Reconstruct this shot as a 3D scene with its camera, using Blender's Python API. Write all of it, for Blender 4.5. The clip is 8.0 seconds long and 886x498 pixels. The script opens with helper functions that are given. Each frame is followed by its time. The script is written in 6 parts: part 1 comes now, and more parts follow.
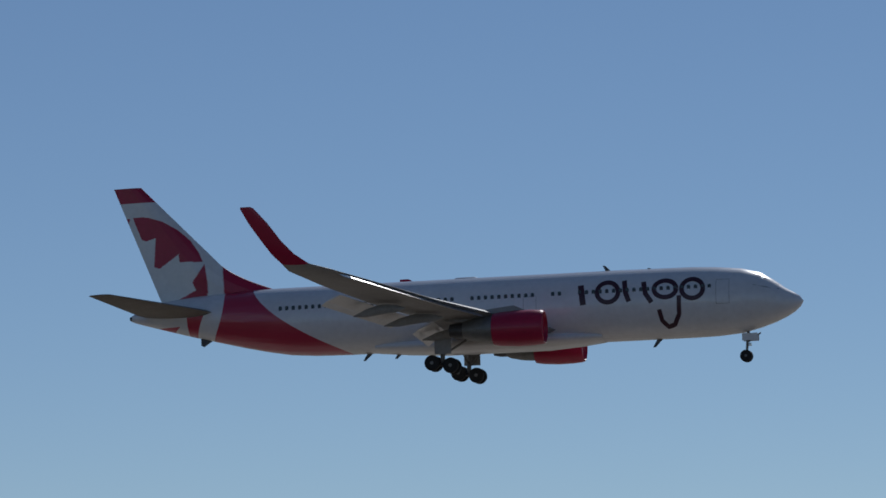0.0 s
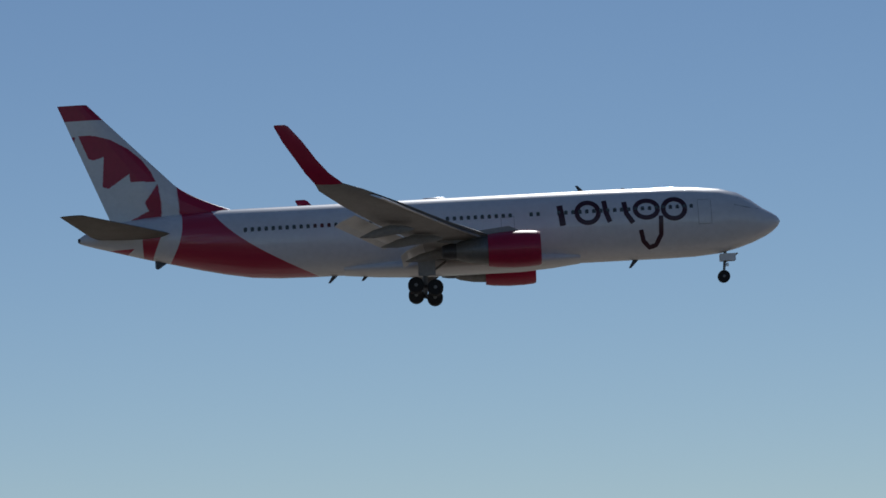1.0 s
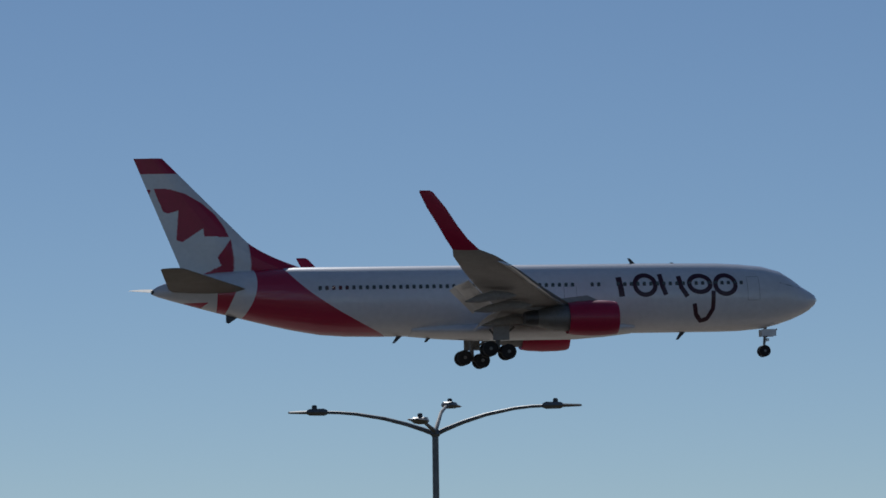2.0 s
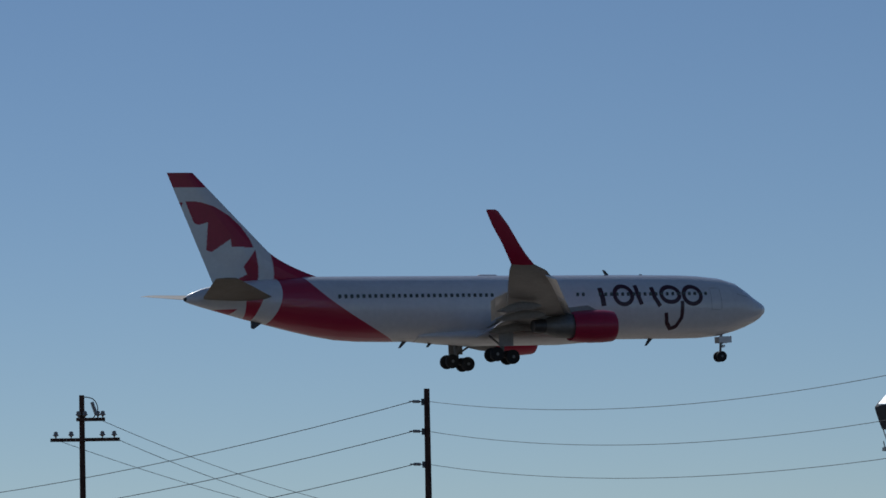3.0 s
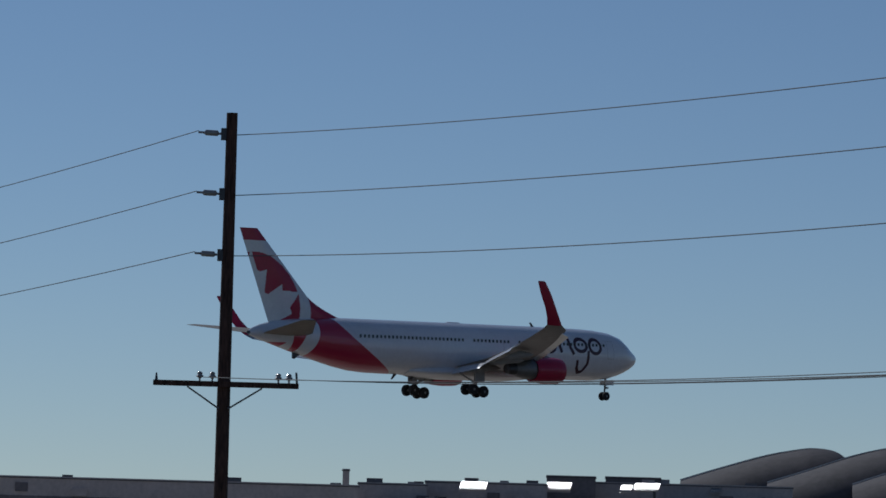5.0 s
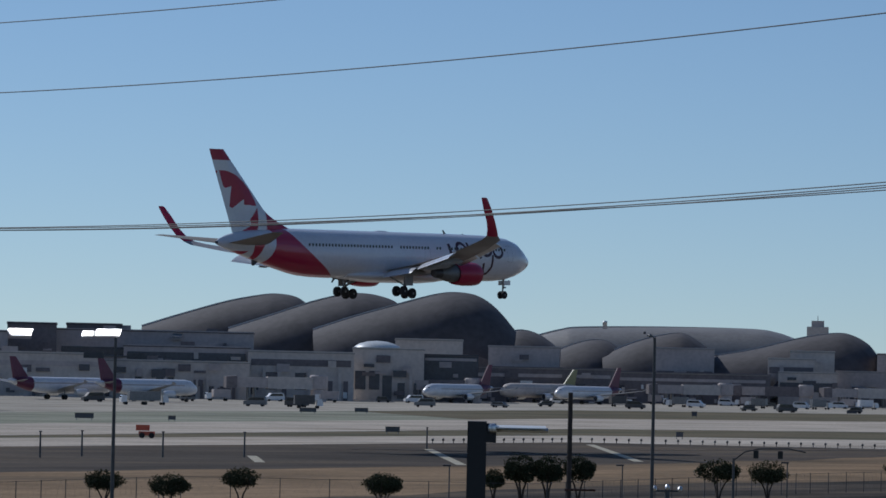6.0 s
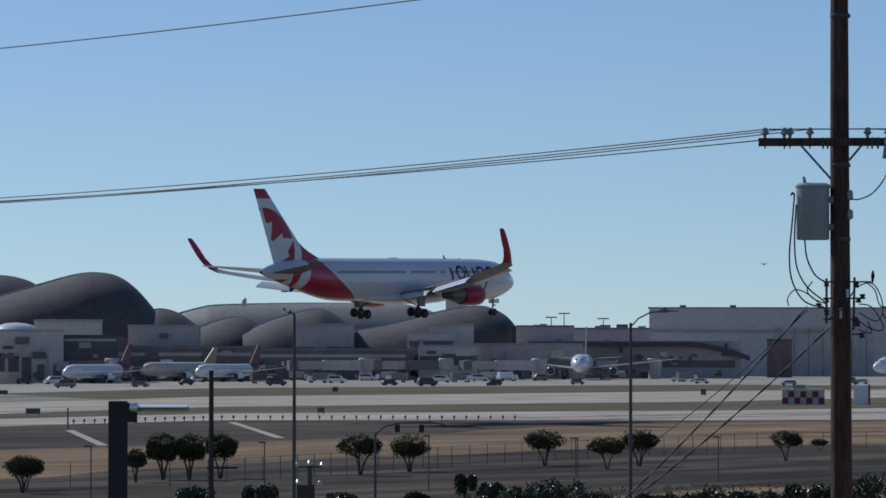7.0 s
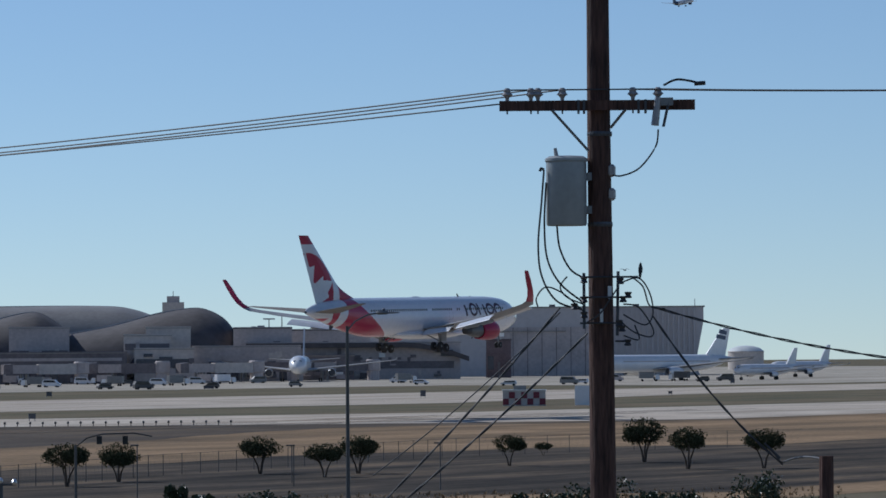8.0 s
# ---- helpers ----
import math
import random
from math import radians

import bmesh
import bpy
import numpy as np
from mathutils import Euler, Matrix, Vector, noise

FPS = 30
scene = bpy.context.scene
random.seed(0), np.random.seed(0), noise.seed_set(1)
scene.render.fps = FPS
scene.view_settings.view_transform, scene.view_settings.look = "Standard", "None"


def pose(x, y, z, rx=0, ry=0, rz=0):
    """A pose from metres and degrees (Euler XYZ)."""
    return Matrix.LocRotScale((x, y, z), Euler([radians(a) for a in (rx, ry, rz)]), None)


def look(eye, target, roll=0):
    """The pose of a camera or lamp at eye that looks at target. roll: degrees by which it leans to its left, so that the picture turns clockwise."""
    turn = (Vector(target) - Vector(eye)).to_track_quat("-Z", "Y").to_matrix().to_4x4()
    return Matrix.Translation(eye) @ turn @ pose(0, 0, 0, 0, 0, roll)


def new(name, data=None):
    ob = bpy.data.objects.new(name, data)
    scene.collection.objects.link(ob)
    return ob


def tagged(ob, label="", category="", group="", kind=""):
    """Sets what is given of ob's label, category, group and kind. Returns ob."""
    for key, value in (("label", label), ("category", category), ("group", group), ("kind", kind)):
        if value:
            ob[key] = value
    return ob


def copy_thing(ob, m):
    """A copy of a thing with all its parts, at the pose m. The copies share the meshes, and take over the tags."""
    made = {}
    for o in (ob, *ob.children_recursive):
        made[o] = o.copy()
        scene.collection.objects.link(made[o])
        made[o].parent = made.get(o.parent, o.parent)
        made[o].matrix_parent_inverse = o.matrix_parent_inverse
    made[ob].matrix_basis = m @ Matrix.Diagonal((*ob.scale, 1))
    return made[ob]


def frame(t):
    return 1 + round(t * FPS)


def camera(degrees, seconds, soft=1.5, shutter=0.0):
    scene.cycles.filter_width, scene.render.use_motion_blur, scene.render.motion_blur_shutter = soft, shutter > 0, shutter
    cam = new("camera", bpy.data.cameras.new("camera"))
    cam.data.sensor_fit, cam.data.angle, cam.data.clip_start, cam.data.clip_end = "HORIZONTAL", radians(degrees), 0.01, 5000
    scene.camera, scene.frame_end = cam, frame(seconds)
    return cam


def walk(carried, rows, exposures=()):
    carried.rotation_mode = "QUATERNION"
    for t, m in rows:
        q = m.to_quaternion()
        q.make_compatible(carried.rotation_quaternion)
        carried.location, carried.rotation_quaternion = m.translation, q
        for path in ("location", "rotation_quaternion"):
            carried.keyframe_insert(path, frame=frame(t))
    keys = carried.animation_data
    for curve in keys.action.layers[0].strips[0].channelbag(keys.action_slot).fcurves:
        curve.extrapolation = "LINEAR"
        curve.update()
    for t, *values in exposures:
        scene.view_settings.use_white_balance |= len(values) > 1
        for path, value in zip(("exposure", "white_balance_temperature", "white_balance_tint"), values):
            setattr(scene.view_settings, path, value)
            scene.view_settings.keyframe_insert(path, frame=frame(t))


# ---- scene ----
HEIGHT = 8.9   # the spotter's eye above the airfield
cam = camera(11.74, 8.0, 1.6)


def aim(t, az, pitch, roll, eye=(0.0, 0.0, HEIGHT)):
    """A row of the walk: bearing from +Y towards +X, pitch and roll in degrees."""
    a, p = radians(az), radians(pitch)
    way = Vector((math.sin(a) * math.cos(p), math.cos(a) * math.cos(p), math.sin(p)))
    return t, look(eye, Vector(eye) + way * 100, roll)


walk(cam, [
    aim(0.0, -11.265, 6.153, -0.818), aim(0.5, -4.355, 5.786, -0.95), aim(1.0, 1.813, 4.802, -2.126),
    aim(1.5, 7.36, 4.941, -1.607), aim(1.9, 12.314, 5.105, -0.932), aim(2.0, 13.573, 5.112, -0.758), aim(2.2, 16.029, 5.127, -0.257),
    aim(3.3, 28.468, 4.097, -0.837), aim(3.5, 30.848, 3.964, -0.18), aim(4.0, 35.201, 3.988, 0.178),
    aim(4.2, 36.626, 3.788, 1.008), aim(5.3, 45.363, 2.669, 1.299), aim(5.5, 47.089, 1.687, 1.328),
    aim(6.0, 49.947, 1.641, 1.262), aim(6.5, 52.435, 1.58, 0.5), aim(7.0, 54.759, 1.391, 0.096),
    aim(7.5, 56.837, 1.445, 0.057, (0.0, 0.0, HEIGHT)), aim(7.6, 57.19, 1.45, 0.03, (0.5, 0.32, HEIGHT + 0.01)), aim(7.7, 57.55, 1.46, -0.05, (1.7, 1.08, HEIGHT + 0.03)),
    aim(7.8, 57.88, 1.45, -0.15, (4.6, 2.92, HEIGHT + 0.07)), aim(7.9, 58.2, 1.43, -0.27, (7.6, 4.83, HEIGHT + 0.115)),
    aim(8.0, 58.508, 1.398, -0.382, (10.63, 6.757, HEIGHT + 0.162)),
], exposures=[(0.0, -0.33, 5950, 10), (1.0, -0.38, 6000, 10), (2.2, -0.43, 5950, 10), (4.2, -0.54, 5750, 10), (5.5, -0.38, 5700, 10), (6.0, -0.02, 5650, 10), (7.0, 0.18, 5650, 10), (8.0, 0.27, 5650, 10)])

# ---- light ----
SUN_AZ, SUN_EL = 6.7, 38.0
world = bpy.data.worlds.new("sky")
scene.world = world
world.use_nodes = True
wn = world.node_tree.nodes
sky = wn.new("ShaderNodeTexSky")
sky.sky_type, sky.sun_disc = "NISHITA", False
sky.sun_elevation, sky.sun_rotation = radians(SUN_EL), radians(SUN_AZ)
sky.air_density, sky.dust_density, sky.ozone_density = 0.75, 0.0, 2.3
wn["Background"].inputs["Strength"].default_value = 0.0625
world.node_tree.links.new(sky.outputs[0], wn["Background"].inputs["Color"])
# clear dry air: the pale band at the horizon lies lower than the model's
sky_co, sky_up = wn.new("ShaderNodeTexCoord"), wn.new("ShaderNodeVectorMath")
sky_up.operation = "ADD"
sky_up.inputs[1].default_value = (0.0, 0.0, 0.02)
world.node_tree.links.new(sky_co.outputs["Generated"], sky_up.inputs[0])
world.node_tree.links.new(sky_up.outputs[0], sky.inputs["Vector"])
sun_data = bpy.data.lights.new("sun", "SUN")
sun_data.energy, sun_data.angle, sun_data.color = 2.4, radians(0.53), (1.0, 0.95, 0.87)
sun = new("sun", sun_data)
_a, _e = radians(SUN_AZ), radians(SUN_EL)
sun.matrix_world = look(Vector((math.sin(_a) * math.cos(_e), math.cos(_a) * math.cos(_e), math.sin(_e))) * 500, (0, 0, 0))


# ---- materials ----
def mat(name, color, rough=0.6, metal=0.0, vary=0.25, scale=1.0, bump=0.0, coat=0.0, fine=6.0, gloss=0.5, stretch=1.0):
    """A surface with stains at one scale, grain at a finer one, and relief."""
    m = bpy.data.materials.new(name)
    m.use_nodes = True
    n, l = m.node_tree.nodes, m.node_tree.links
    b = n["Principled BSDF"]
    co = n.new("ShaderNodeTexCoord")
    big, small = n.new("ShaderNodeTexNoise"), n.new("ShaderNodeTexNoise")
    big.inputs["Scale"].default_value, big.inputs["Detail"].default_value = scale, 5
    small.inputs["Scale"].default_value, small.inputs["Detail"].default_value = scale * fine, 3
    grain = n.new("ShaderNodeMapping")
    grain.inputs["Scale"].default_value = (1.0, 1.0, 1.0 / stretch)
    l.new(co.outputs["Object"], grain.inputs["Vector"])
    l.new(grain.outputs[0], big.inputs["Vector"])
    l.new(grain.outputs[0], small.inputs["Vector"])
    add = n.new("ShaderNodeMath")
    add.operation = "ADD"
    l.new(big.outputs["Fac"], add.inputs[0])
    l.new(small.outputs["Fac"], add.inputs[1])
    ramp = n.new("ShaderNodeMapRange")
    ramp.inputs[1].default_value, ramp.inputs[2].default_value = 0.65, 1.35
    ramp.inputs[3].default_value, ramp.inputs[4].default_value = 1 - vary, 1 + vary * 0.6
    l.new(add.outputs[0], ramp.inputs[0])
    mix = n.new("ShaderNodeVectorMath")
    mix.operation = "SCALE"
    mix.inputs[0].default_value = color
    l.new(ramp.outputs[0], mix.inputs["Scale"])
    l.new(mix.outputs[0], b.inputs["Base Color"])
    b.inputs["Roughness"].default_value, b.inputs["Metallic"].default_value = rough, metal
    b.inputs["Coat Weight"].default_value = coat
    b.inputs["Specular IOR Level"].default_value = gloss
    b.inputs["Coat Roughness"].default_value = 0.08
    if bump:
        bn = n.new("ShaderNodeBump")
        bn.inputs["Strength"].default_value, bn.inputs["Distance"].default_value = bump, 0.05
        l.new(small.outputs["Fac"], bn.inputs["Height"])
        l.new(bn.outputs[0], b.inputs["Normal"])
    return m


def livery():
    """White body paint with the red sweep round the tail."""
    m = mat("livery_paint", (0.78, 0.775, 0.785), 0.34, 0, 0.09, 0.4, 0.02, 1.0)
    m.node_tree.nodes["Principled BSDF"].inputs["Coat Roughness"].default_value = 0.1
    n, l = m.node_tree.nodes, m.node_tree.links
    # the skin is slightly wavy between its stringers, which run lengthwise
    wave_co, wave_map, wave, wave_bump = n.new("ShaderNodeTexCoord"), n.new("ShaderNodeMapping"), n.new("ShaderNodeTexNoise"), n.new("ShaderNodeBump")
    wave_map.inputs["Scale"].default_value = (0.04, 2.6, 2.6)
    wave.inputs["Scale"].default_value, wave.inputs["Detail"].default_value = 1.0, 2
    wave_bump.inputs["Strength"].default_value, wave_bump.inputs["Distance"].default_value = 1.0, 0.1
    l.new(wave_co.outputs["Object"], wave_map.inputs["Vector"])
    l.new(wave_map.outputs[0], wave.inputs["Vector"])
    l.new(wave.outputs["Fac"], wave_bump.inputs["Height"])
    l.new(wave_bump.outputs[0], n["Principled BSDF"].inputs["Coat Normal"])
    n, l = m.node_tree.nodes, m.node_tree.links
    b = n["Principled BSDF"]
    white = b.inputs["Base Color"].links[0].from_socket
    co = n.new("ShaderNodeTexCoord")
    sep = n.new("ShaderNodeSeparateXYZ")
    l.new(co.outputs["Object"], sep.inputs[0])

    def op(kind, a, c):
        q = n.new("ShaderNodeMath")
        q.operation = kind
        for i, v in enumerate((a, c)):
            if isinstance(v, (int, float)):
                q.inputs[i].default_value = v
            else:
                l.new(v, q.inputs[i])
        return q.outputs[0]
    x = op("ADD", sep.outputs[0], 53.62)
    s = op("SUBTRACT", 2.55, sep.outputs[2])
    front = op("ADD", op("MULTIPLY", s, 0.55), op("ADD", op("MULTIPLY", op("MULTIPLY", s, s), 0.16), 10.1))
    zz = op("SUBTRACT", sep.outputs[2], 1.4)
    rear = op("SUBTRACT", 8.0, op("MULTIPLY", op("MULTIPLY", zz, zz), 0.13))
    band = op("MULTIPLY", op("LESS_THAN", x, front), op("GREATER_THAN", x, rear))
    # the lower points of the leaf's disc, behind the white ring
    t1 = op("MULTIPLY", op("GREATER_THAN", x, 4.9), op("LESS_THAN", x, op("ADD", 6.1, op("MULTIPLY", sep.outputs[2], 0.45))))
    t1 = op("MULTIPLY", t1, op("LESS_THAN", sep.outputs[2], 0.5))
    t2 = op("MULTIPLY", op("GREATER_THAN", x, 1.1), op("LESS_THAN", x, op("ADD", 4.6, op("MULTIPLY", sep.outputs[2], 1.4))))
    t2 = op("MULTIPLY", t2, op("LESS_THAN", sep.outputs[2], -0.25))
    red = op("MAXIMUM", band, op("MAXIMUM", t1, t2))
    mixer = n.new("ShaderNodeMix")
    mixer.data_type = "RGBA"
    l.new(red, mixer.inputs[0])
    l.new(white, mixer.inputs[6])
    mixer.inputs[7].default_value = (0.46, 0.014, 0.06, 1)
    l.new(mixer.outputs[2], b.inputs["Base Color"])
    return m


def worn_ground(name, c1, c2, c3, size, streak):
    """Soil or tarmac in long drifts of three tones, with fine grain."""
    m = mat(name, c1, 0.95, 0, 0.4, 0.06, 0.3, 0, 25, gloss=0.05)
    n, l = m.node_tree.nodes, m.node_tree.links
    b = n["Principled BSDF"]
    grain = b.inputs["Base Color"].links[0].from_node
    co, mp = n.new("ShaderNodeTexCoord"), n.new("ShaderNodeMapping")
    mp.inputs["Scale"].default_value = (size / streak, size, size)
    l.new(co.outputs["Object"], mp.inputs["Vector"])
    noise = n.new("ShaderNodeTexNoise")
    noise.inputs["Scale"].default_value, noise.inputs["Detail"].default_value, noise.inputs["Roughness"].default_value = 1.0, 9, 0.68
    l.new(mp.outputs[0], noise.inputs["Vector"])
    ramp = n.new("ShaderNodeValToRGB")
    e = ramp.color_ramp.elements
    e[0].position, e[0].color = 0.36, (*c2, 1)
    e[1].position, e[1].color = 0.64, (*c3, 1)
    mid = e.new(0.5)
    mid.color = (*c1, 1)
    l.new(noise.outputs["Fac"], ramp.inputs[0])
    l.new(ramp.outputs[0], grain.inputs[0])
    return m


LIVERY = livery()
WHITE = mat("white_paint", (0.78, 0.78, 0.78), 0.3, 0, 0.08, 0.5, 0, 0.5)
RED = mat("red_paint", (0.43, 0.014, 0.06), 0.35, 0, 0.12, 0.6, 0, 0.2, gloss=0.35)
MAROON = mat("maroon_paint", (0.06, 0.02, 0.034), 0.35, 0, 0.15, 2)
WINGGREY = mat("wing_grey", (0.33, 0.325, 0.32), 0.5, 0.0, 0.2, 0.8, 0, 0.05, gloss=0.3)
# tailplane grey, darkened and browned: the ground's reflection below is in the colour
TAILBOUNCE = mat("tail_bounce_grey", (0.21, 0.19, 0.165), 0.6, 0.0, 0.2, 0.8, gloss=0.25)
PARKED = mat("dusty_white_paint", (0.78, 0.77, 0.77), 0.35, 0, 0.15, 0.3, 0, 0.3)
BARE = mat("bare_metal", (0.6, 0.6, 0.6), 0.28, 0.9, 0.15, 2)
# for slats and sheets added as sun glints, and for shiny lamps
GLINTMETAL = mat("glint_metal", (0.75, 0.75, 0.74), 0.38, 0.9, 0.1, 1)
DARKMETAL = mat("dark_metal", (0.09, 0.09, 0.095), 0.45, 0.6, 0.3, 3)
RUBBER = mat("tyre_rubber", (0.02, 0.02, 0.021), 0.8, 0, 0.3, 4)
MAROON2 = mat("faded_maroon_paint", (0.2, 0.03, 0.045), 0.6, 0, 0.25, 0.8)
GLASS = mat("dark_glass", (0.02, 0.025, 0.03), 0.08, 0, 0.1, 1)
NAVY = mat("navy_paint", (0.018, 0.038, 0.1), 0.35, 0, 0.15, 0.5, 0, 0.4)
YELLOW = mat("dull_yellow_paint", (0.33, 0.3, 0.13), 0.4, 0, 0.15, 0.5)
PINKRED = mat("dull_red_paint", (0.13, 0.028, 0.06), 0.4, 0, 0.2, 0.5)
CONCRETE = mat("concrete", (0.33, 0.32, 0.3), 0.85, 0, 0.3, 0.25, 0.2)
PALECONC = worn_ground("pale_concrete", (0.53, 0.455, 0.37), (0.36, 0.3, 0.235), (0.6, 0.53, 0.44), 0.1, 14)
APRON = worn_ground("apron_concrete", (0.46, 0.41, 0.335), (0.35, 0.31, 0.25), (0.54, 0.485, 0.4), 0.05, 9)
ASPHALT = worn_ground("asphalt", (0.11, 0.089, 0.07), (0.075, 0.063, 0.052), (0.175, 0.13, 0.088), 0.05, 5)
ROADTAR = worn_ground("road_asphalt", (0.08, 0.066, 0.052), (0.032, 0.028, 0.024), (0.18, 0.134, 0.09), 0.14, 7)
DRYGRASS = worn_ground("dry_grass", (0.27, 0.186, 0.11), (0.165, 0.122, 0.079), (0.36, 0.247, 0.146), 0.07, 6)
GRASS = worn_ground("sparse_grass", (0.165, 0.142, 0.09), (0.12, 0.112, 0.072), (0.21, 0.165, 0.11), 0.05, 6)
TYREMARK = mat("rubber_streak", (0.14, 0.125, 0.11), 0.9, 0, 0.4, 0.4, gloss=0.05)
LINEPAINT = mat("line_paint", (0.5, 0.45, 0.34), 0.7, 0, 0.3, 0.5, gloss=0.05)
WALLGREY = mat("wall_grey", (0.51, 0.443, 0.412), 0.8, 0, 0.22, 0.15, 0.1)
WALLLIGHT = mat("wall_light", (0.61, 0.54, 0.48), 0.8, 0, 0.2, 0.15, 0.1)
WALLDARK = mat("wall_dark", (0.19, 0.165, 0.165), 0.7, 0, 0.3, 0.15)
WALLBLACK = mat("dark_glazing", (0.07, 0.07, 0.085), 0.25, 0, 0.3, 0.2)
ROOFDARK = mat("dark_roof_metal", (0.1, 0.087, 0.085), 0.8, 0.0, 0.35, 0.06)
ROOFGREY = mat("grey_roof_metal", (0.33, 0.3, 0.265), 0.5, 0.2, 0.2, 0.1)
HANGARWALL = mat("hangar_cladding", (0.55, 0.51, 0.495), 0.6, 0.1, 0.12, 0.08, 0.1)
WOOD = mat("creosoted_wood", (0.1, 0.05, 0.036), 0.8, 0, 0.75, 7.0, 0.6, 0, 4, 0.4, 9.0)
OLDWOOD = mat("weathered_wood", (0.06, 0.047, 0.04), 0.9, 0, 0.4, 2, 0.4)
STEELGREY = mat("galvanised_steel", (0.22, 0.22, 0.215), 0.5, 0.5, 0.25, 2)
POLEGREY = mat("weathered_steel", (0.11, 0.105, 0.1), 0.6, 0.3, 0.25, 2)
TANKGREY = mat("transformer_grey", (0.36, 0.38, 0.38), 0.45, 0.1, 0.15, 2)
ALUWIRE = mat("weathered_aluminium_wire", (0.085, 0.085, 0.09), 0.75, 0.0, 0.15, 1)
WIRE = mat("wire", (0.055, 0.055, 0.057), 0.7, 0.0, 0.1, 1)
PORCELAIN = mat("porcelain", (0.35, 0.33, 0.32), 0.2, 0, 0.2, 8)
BLACKPOST = mat("black_paint", (0.012, 0.012, 0.013), 0.5, 0, 0.3, 2)
LEAF = mat("leaves", (0.075, 0.082, 0.042), 0.8, 0, 0.5, 2.5, 0.0, 0, 4, 0.1)
BARK = mat("bark", (0.1, 0.075, 0.055), 0.9, 0, 0.4, 5, 0.5)
FEATHER = mat("black_feathers", (0.015, 0.015, 0.017), 0.6, 0, 0.3, 20)
ORANGE = mat("orange_red_paint", (0.5, 0.1, 0.05), 0.5, 0, 0.2, 0.8)
BEACON = mat("white_trim", (0.75, 0.75, 0.72), 0.4, 0, 0.15, 0.3)


# ---- mesh building ----
class Geo:
    """Vertices and faces gathered for one mesh."""
    def __init__(self):
        self.v, self.f, self.mi = [], [], []

    def face(self, idx, mi=0):
        self.f.append(idx)
        self.mi.append(mi)

    def box(self, c, s, rz=0.0, mi=0):
        k = len(self.v)
        ca, sa = math.cos(radians(rz)), math.sin(radians(rz))
        for dz in (-0.5, 0.5):
            for dx, dy in ((-0.5, -0.5), (0.5, -0.5), (0.5, 0.5), (-0.5, 0.5)):
                px, py = dx * s[0], dy * s[1]
                self.v.append((c[0] + px * ca - py * sa, c[1] + px * sa + py * ca, c[2] + dz * s[2]))
        for q in ((3, 2, 1, 0), (4, 5, 6, 7), (0, 1, 5, 4), (1, 2, 6, 5), (2, 3, 7, 6), (3, 0, 4, 7)):
            self.face([k + i for i in q], mi)
        return self

    def loft(self, rings, cap=True, mi=0):
        k, n = len(self.v), len(rings[0])
        for r in rings:
            self.v += [tuple(p) for p in r]
        for i in range(len(rings) - 1):
            for j in range(n):
                a, b = k + i * n + j, k + i * n + (j + 1) % n
                self.face([a, b, b + n, a + n], mi)
        if cap:
            self.face([k + j for j in reversed(range(n))], mi)
            self.face([k + (len(rings) - 1) * n + j for j in range(n)], mi)
        return self

    def tube(self, pts, r, n=8, mi=0):
        pts = [Vector(p) for p in pts]
        rad = r if isinstance(r, (list, tuple)) else [r] * len(pts)
        rings = []
        for i, p in enumerate(pts):
            d = (pts[min(i + 1, len(pts) - 1)] - pts[max(i - 1, 0)]).normalized()
            up = Vector((0, 0, 1)) if abs(d.z) < 0.9 else Vector((1, 0, 0))
            s = d.cross(up).normalized()
            t = s.cross(d)
            rings.append([p + rad[i] * (math.cos(a) * s + math.sin(a) * t) for a in (2 * math.pi * q / n for q in range(n))])
        return self.loft(rings, True, mi)

    def prism(self, poly, y0, y1, mi=0):
        """A polygon in x and z, thick in y."""
        return self.loft([[(x, y0, z) for x, z in poly], [(x, y1, z) for x, z in poly]], True, mi)

    def slab(self, poly, z0, z1, mi=0):
        return self.loft([[(x, y, z0) for x, y in poly], [(x, y, z1) for x, y in poly]], True, mi)

    def lathe(self, prof, n=16, axis="z", c=(0, 0, 0), mi=0):
        rings = []
        for r, h in prof:
            ring = []
            for q in range(n):
                a = 2 * math.pi * q / n
                p = (r * math.cos(a), r * math.sin(a), h)
                if axis == "y":
                    p = (p[0], p[2], p[1])
                elif axis == "x":
                    p = (p[2], p[0], p[1])
                ring.append((p[0] + c[0], p[1] + c[1], p[2] + c[2]))
            rings.append(ring)
        return self.loft(rings, True, mi)

    def mesh(self, name, mats, smooth=False):
        me = bpy.data.meshes.new(name)
        me.from_pydata(self.v, [], self.f)
        for m in mats if isinstance(mats, (list, tuple)) else [mats]:
            me.materials.append(m)
        me.polygons.foreach_set("material_index", self.mi)
        bm = bmesh.new()
        bm.from_mesh(me)
        bmesh.ops.recalc_face_normals(bm, faces=bm.faces)
        bm.to_mesh(me)
        bm.free()
        if smooth:
            me.polygons.foreach_set("use_smooth", [True] * len(me.polygons))
            me.set_sharp_from_angle(angle=radians(40))
        me.update()
        return me


def part(name, geo, material, parent=None, label="", smooth=False):
    data = geo if isinstance(geo, bpy.types.Mesh) else geo.mesh(name, material, smooth)
    ob = new(name, data)
    if parent is not None:
        ob.parent = parent
    if label:
        tagged(ob, label)
    return ob


def thing(name, m, label, category, group="", kind=""):
    ob = new(name)
    ob.matrix_world = m
    return tagged(ob, label, category, group, kind)


def polar(az, d, z=0.0):
    a = radians(az)
    return Vector((d * math.sin(a), d * math.cos(a), z))


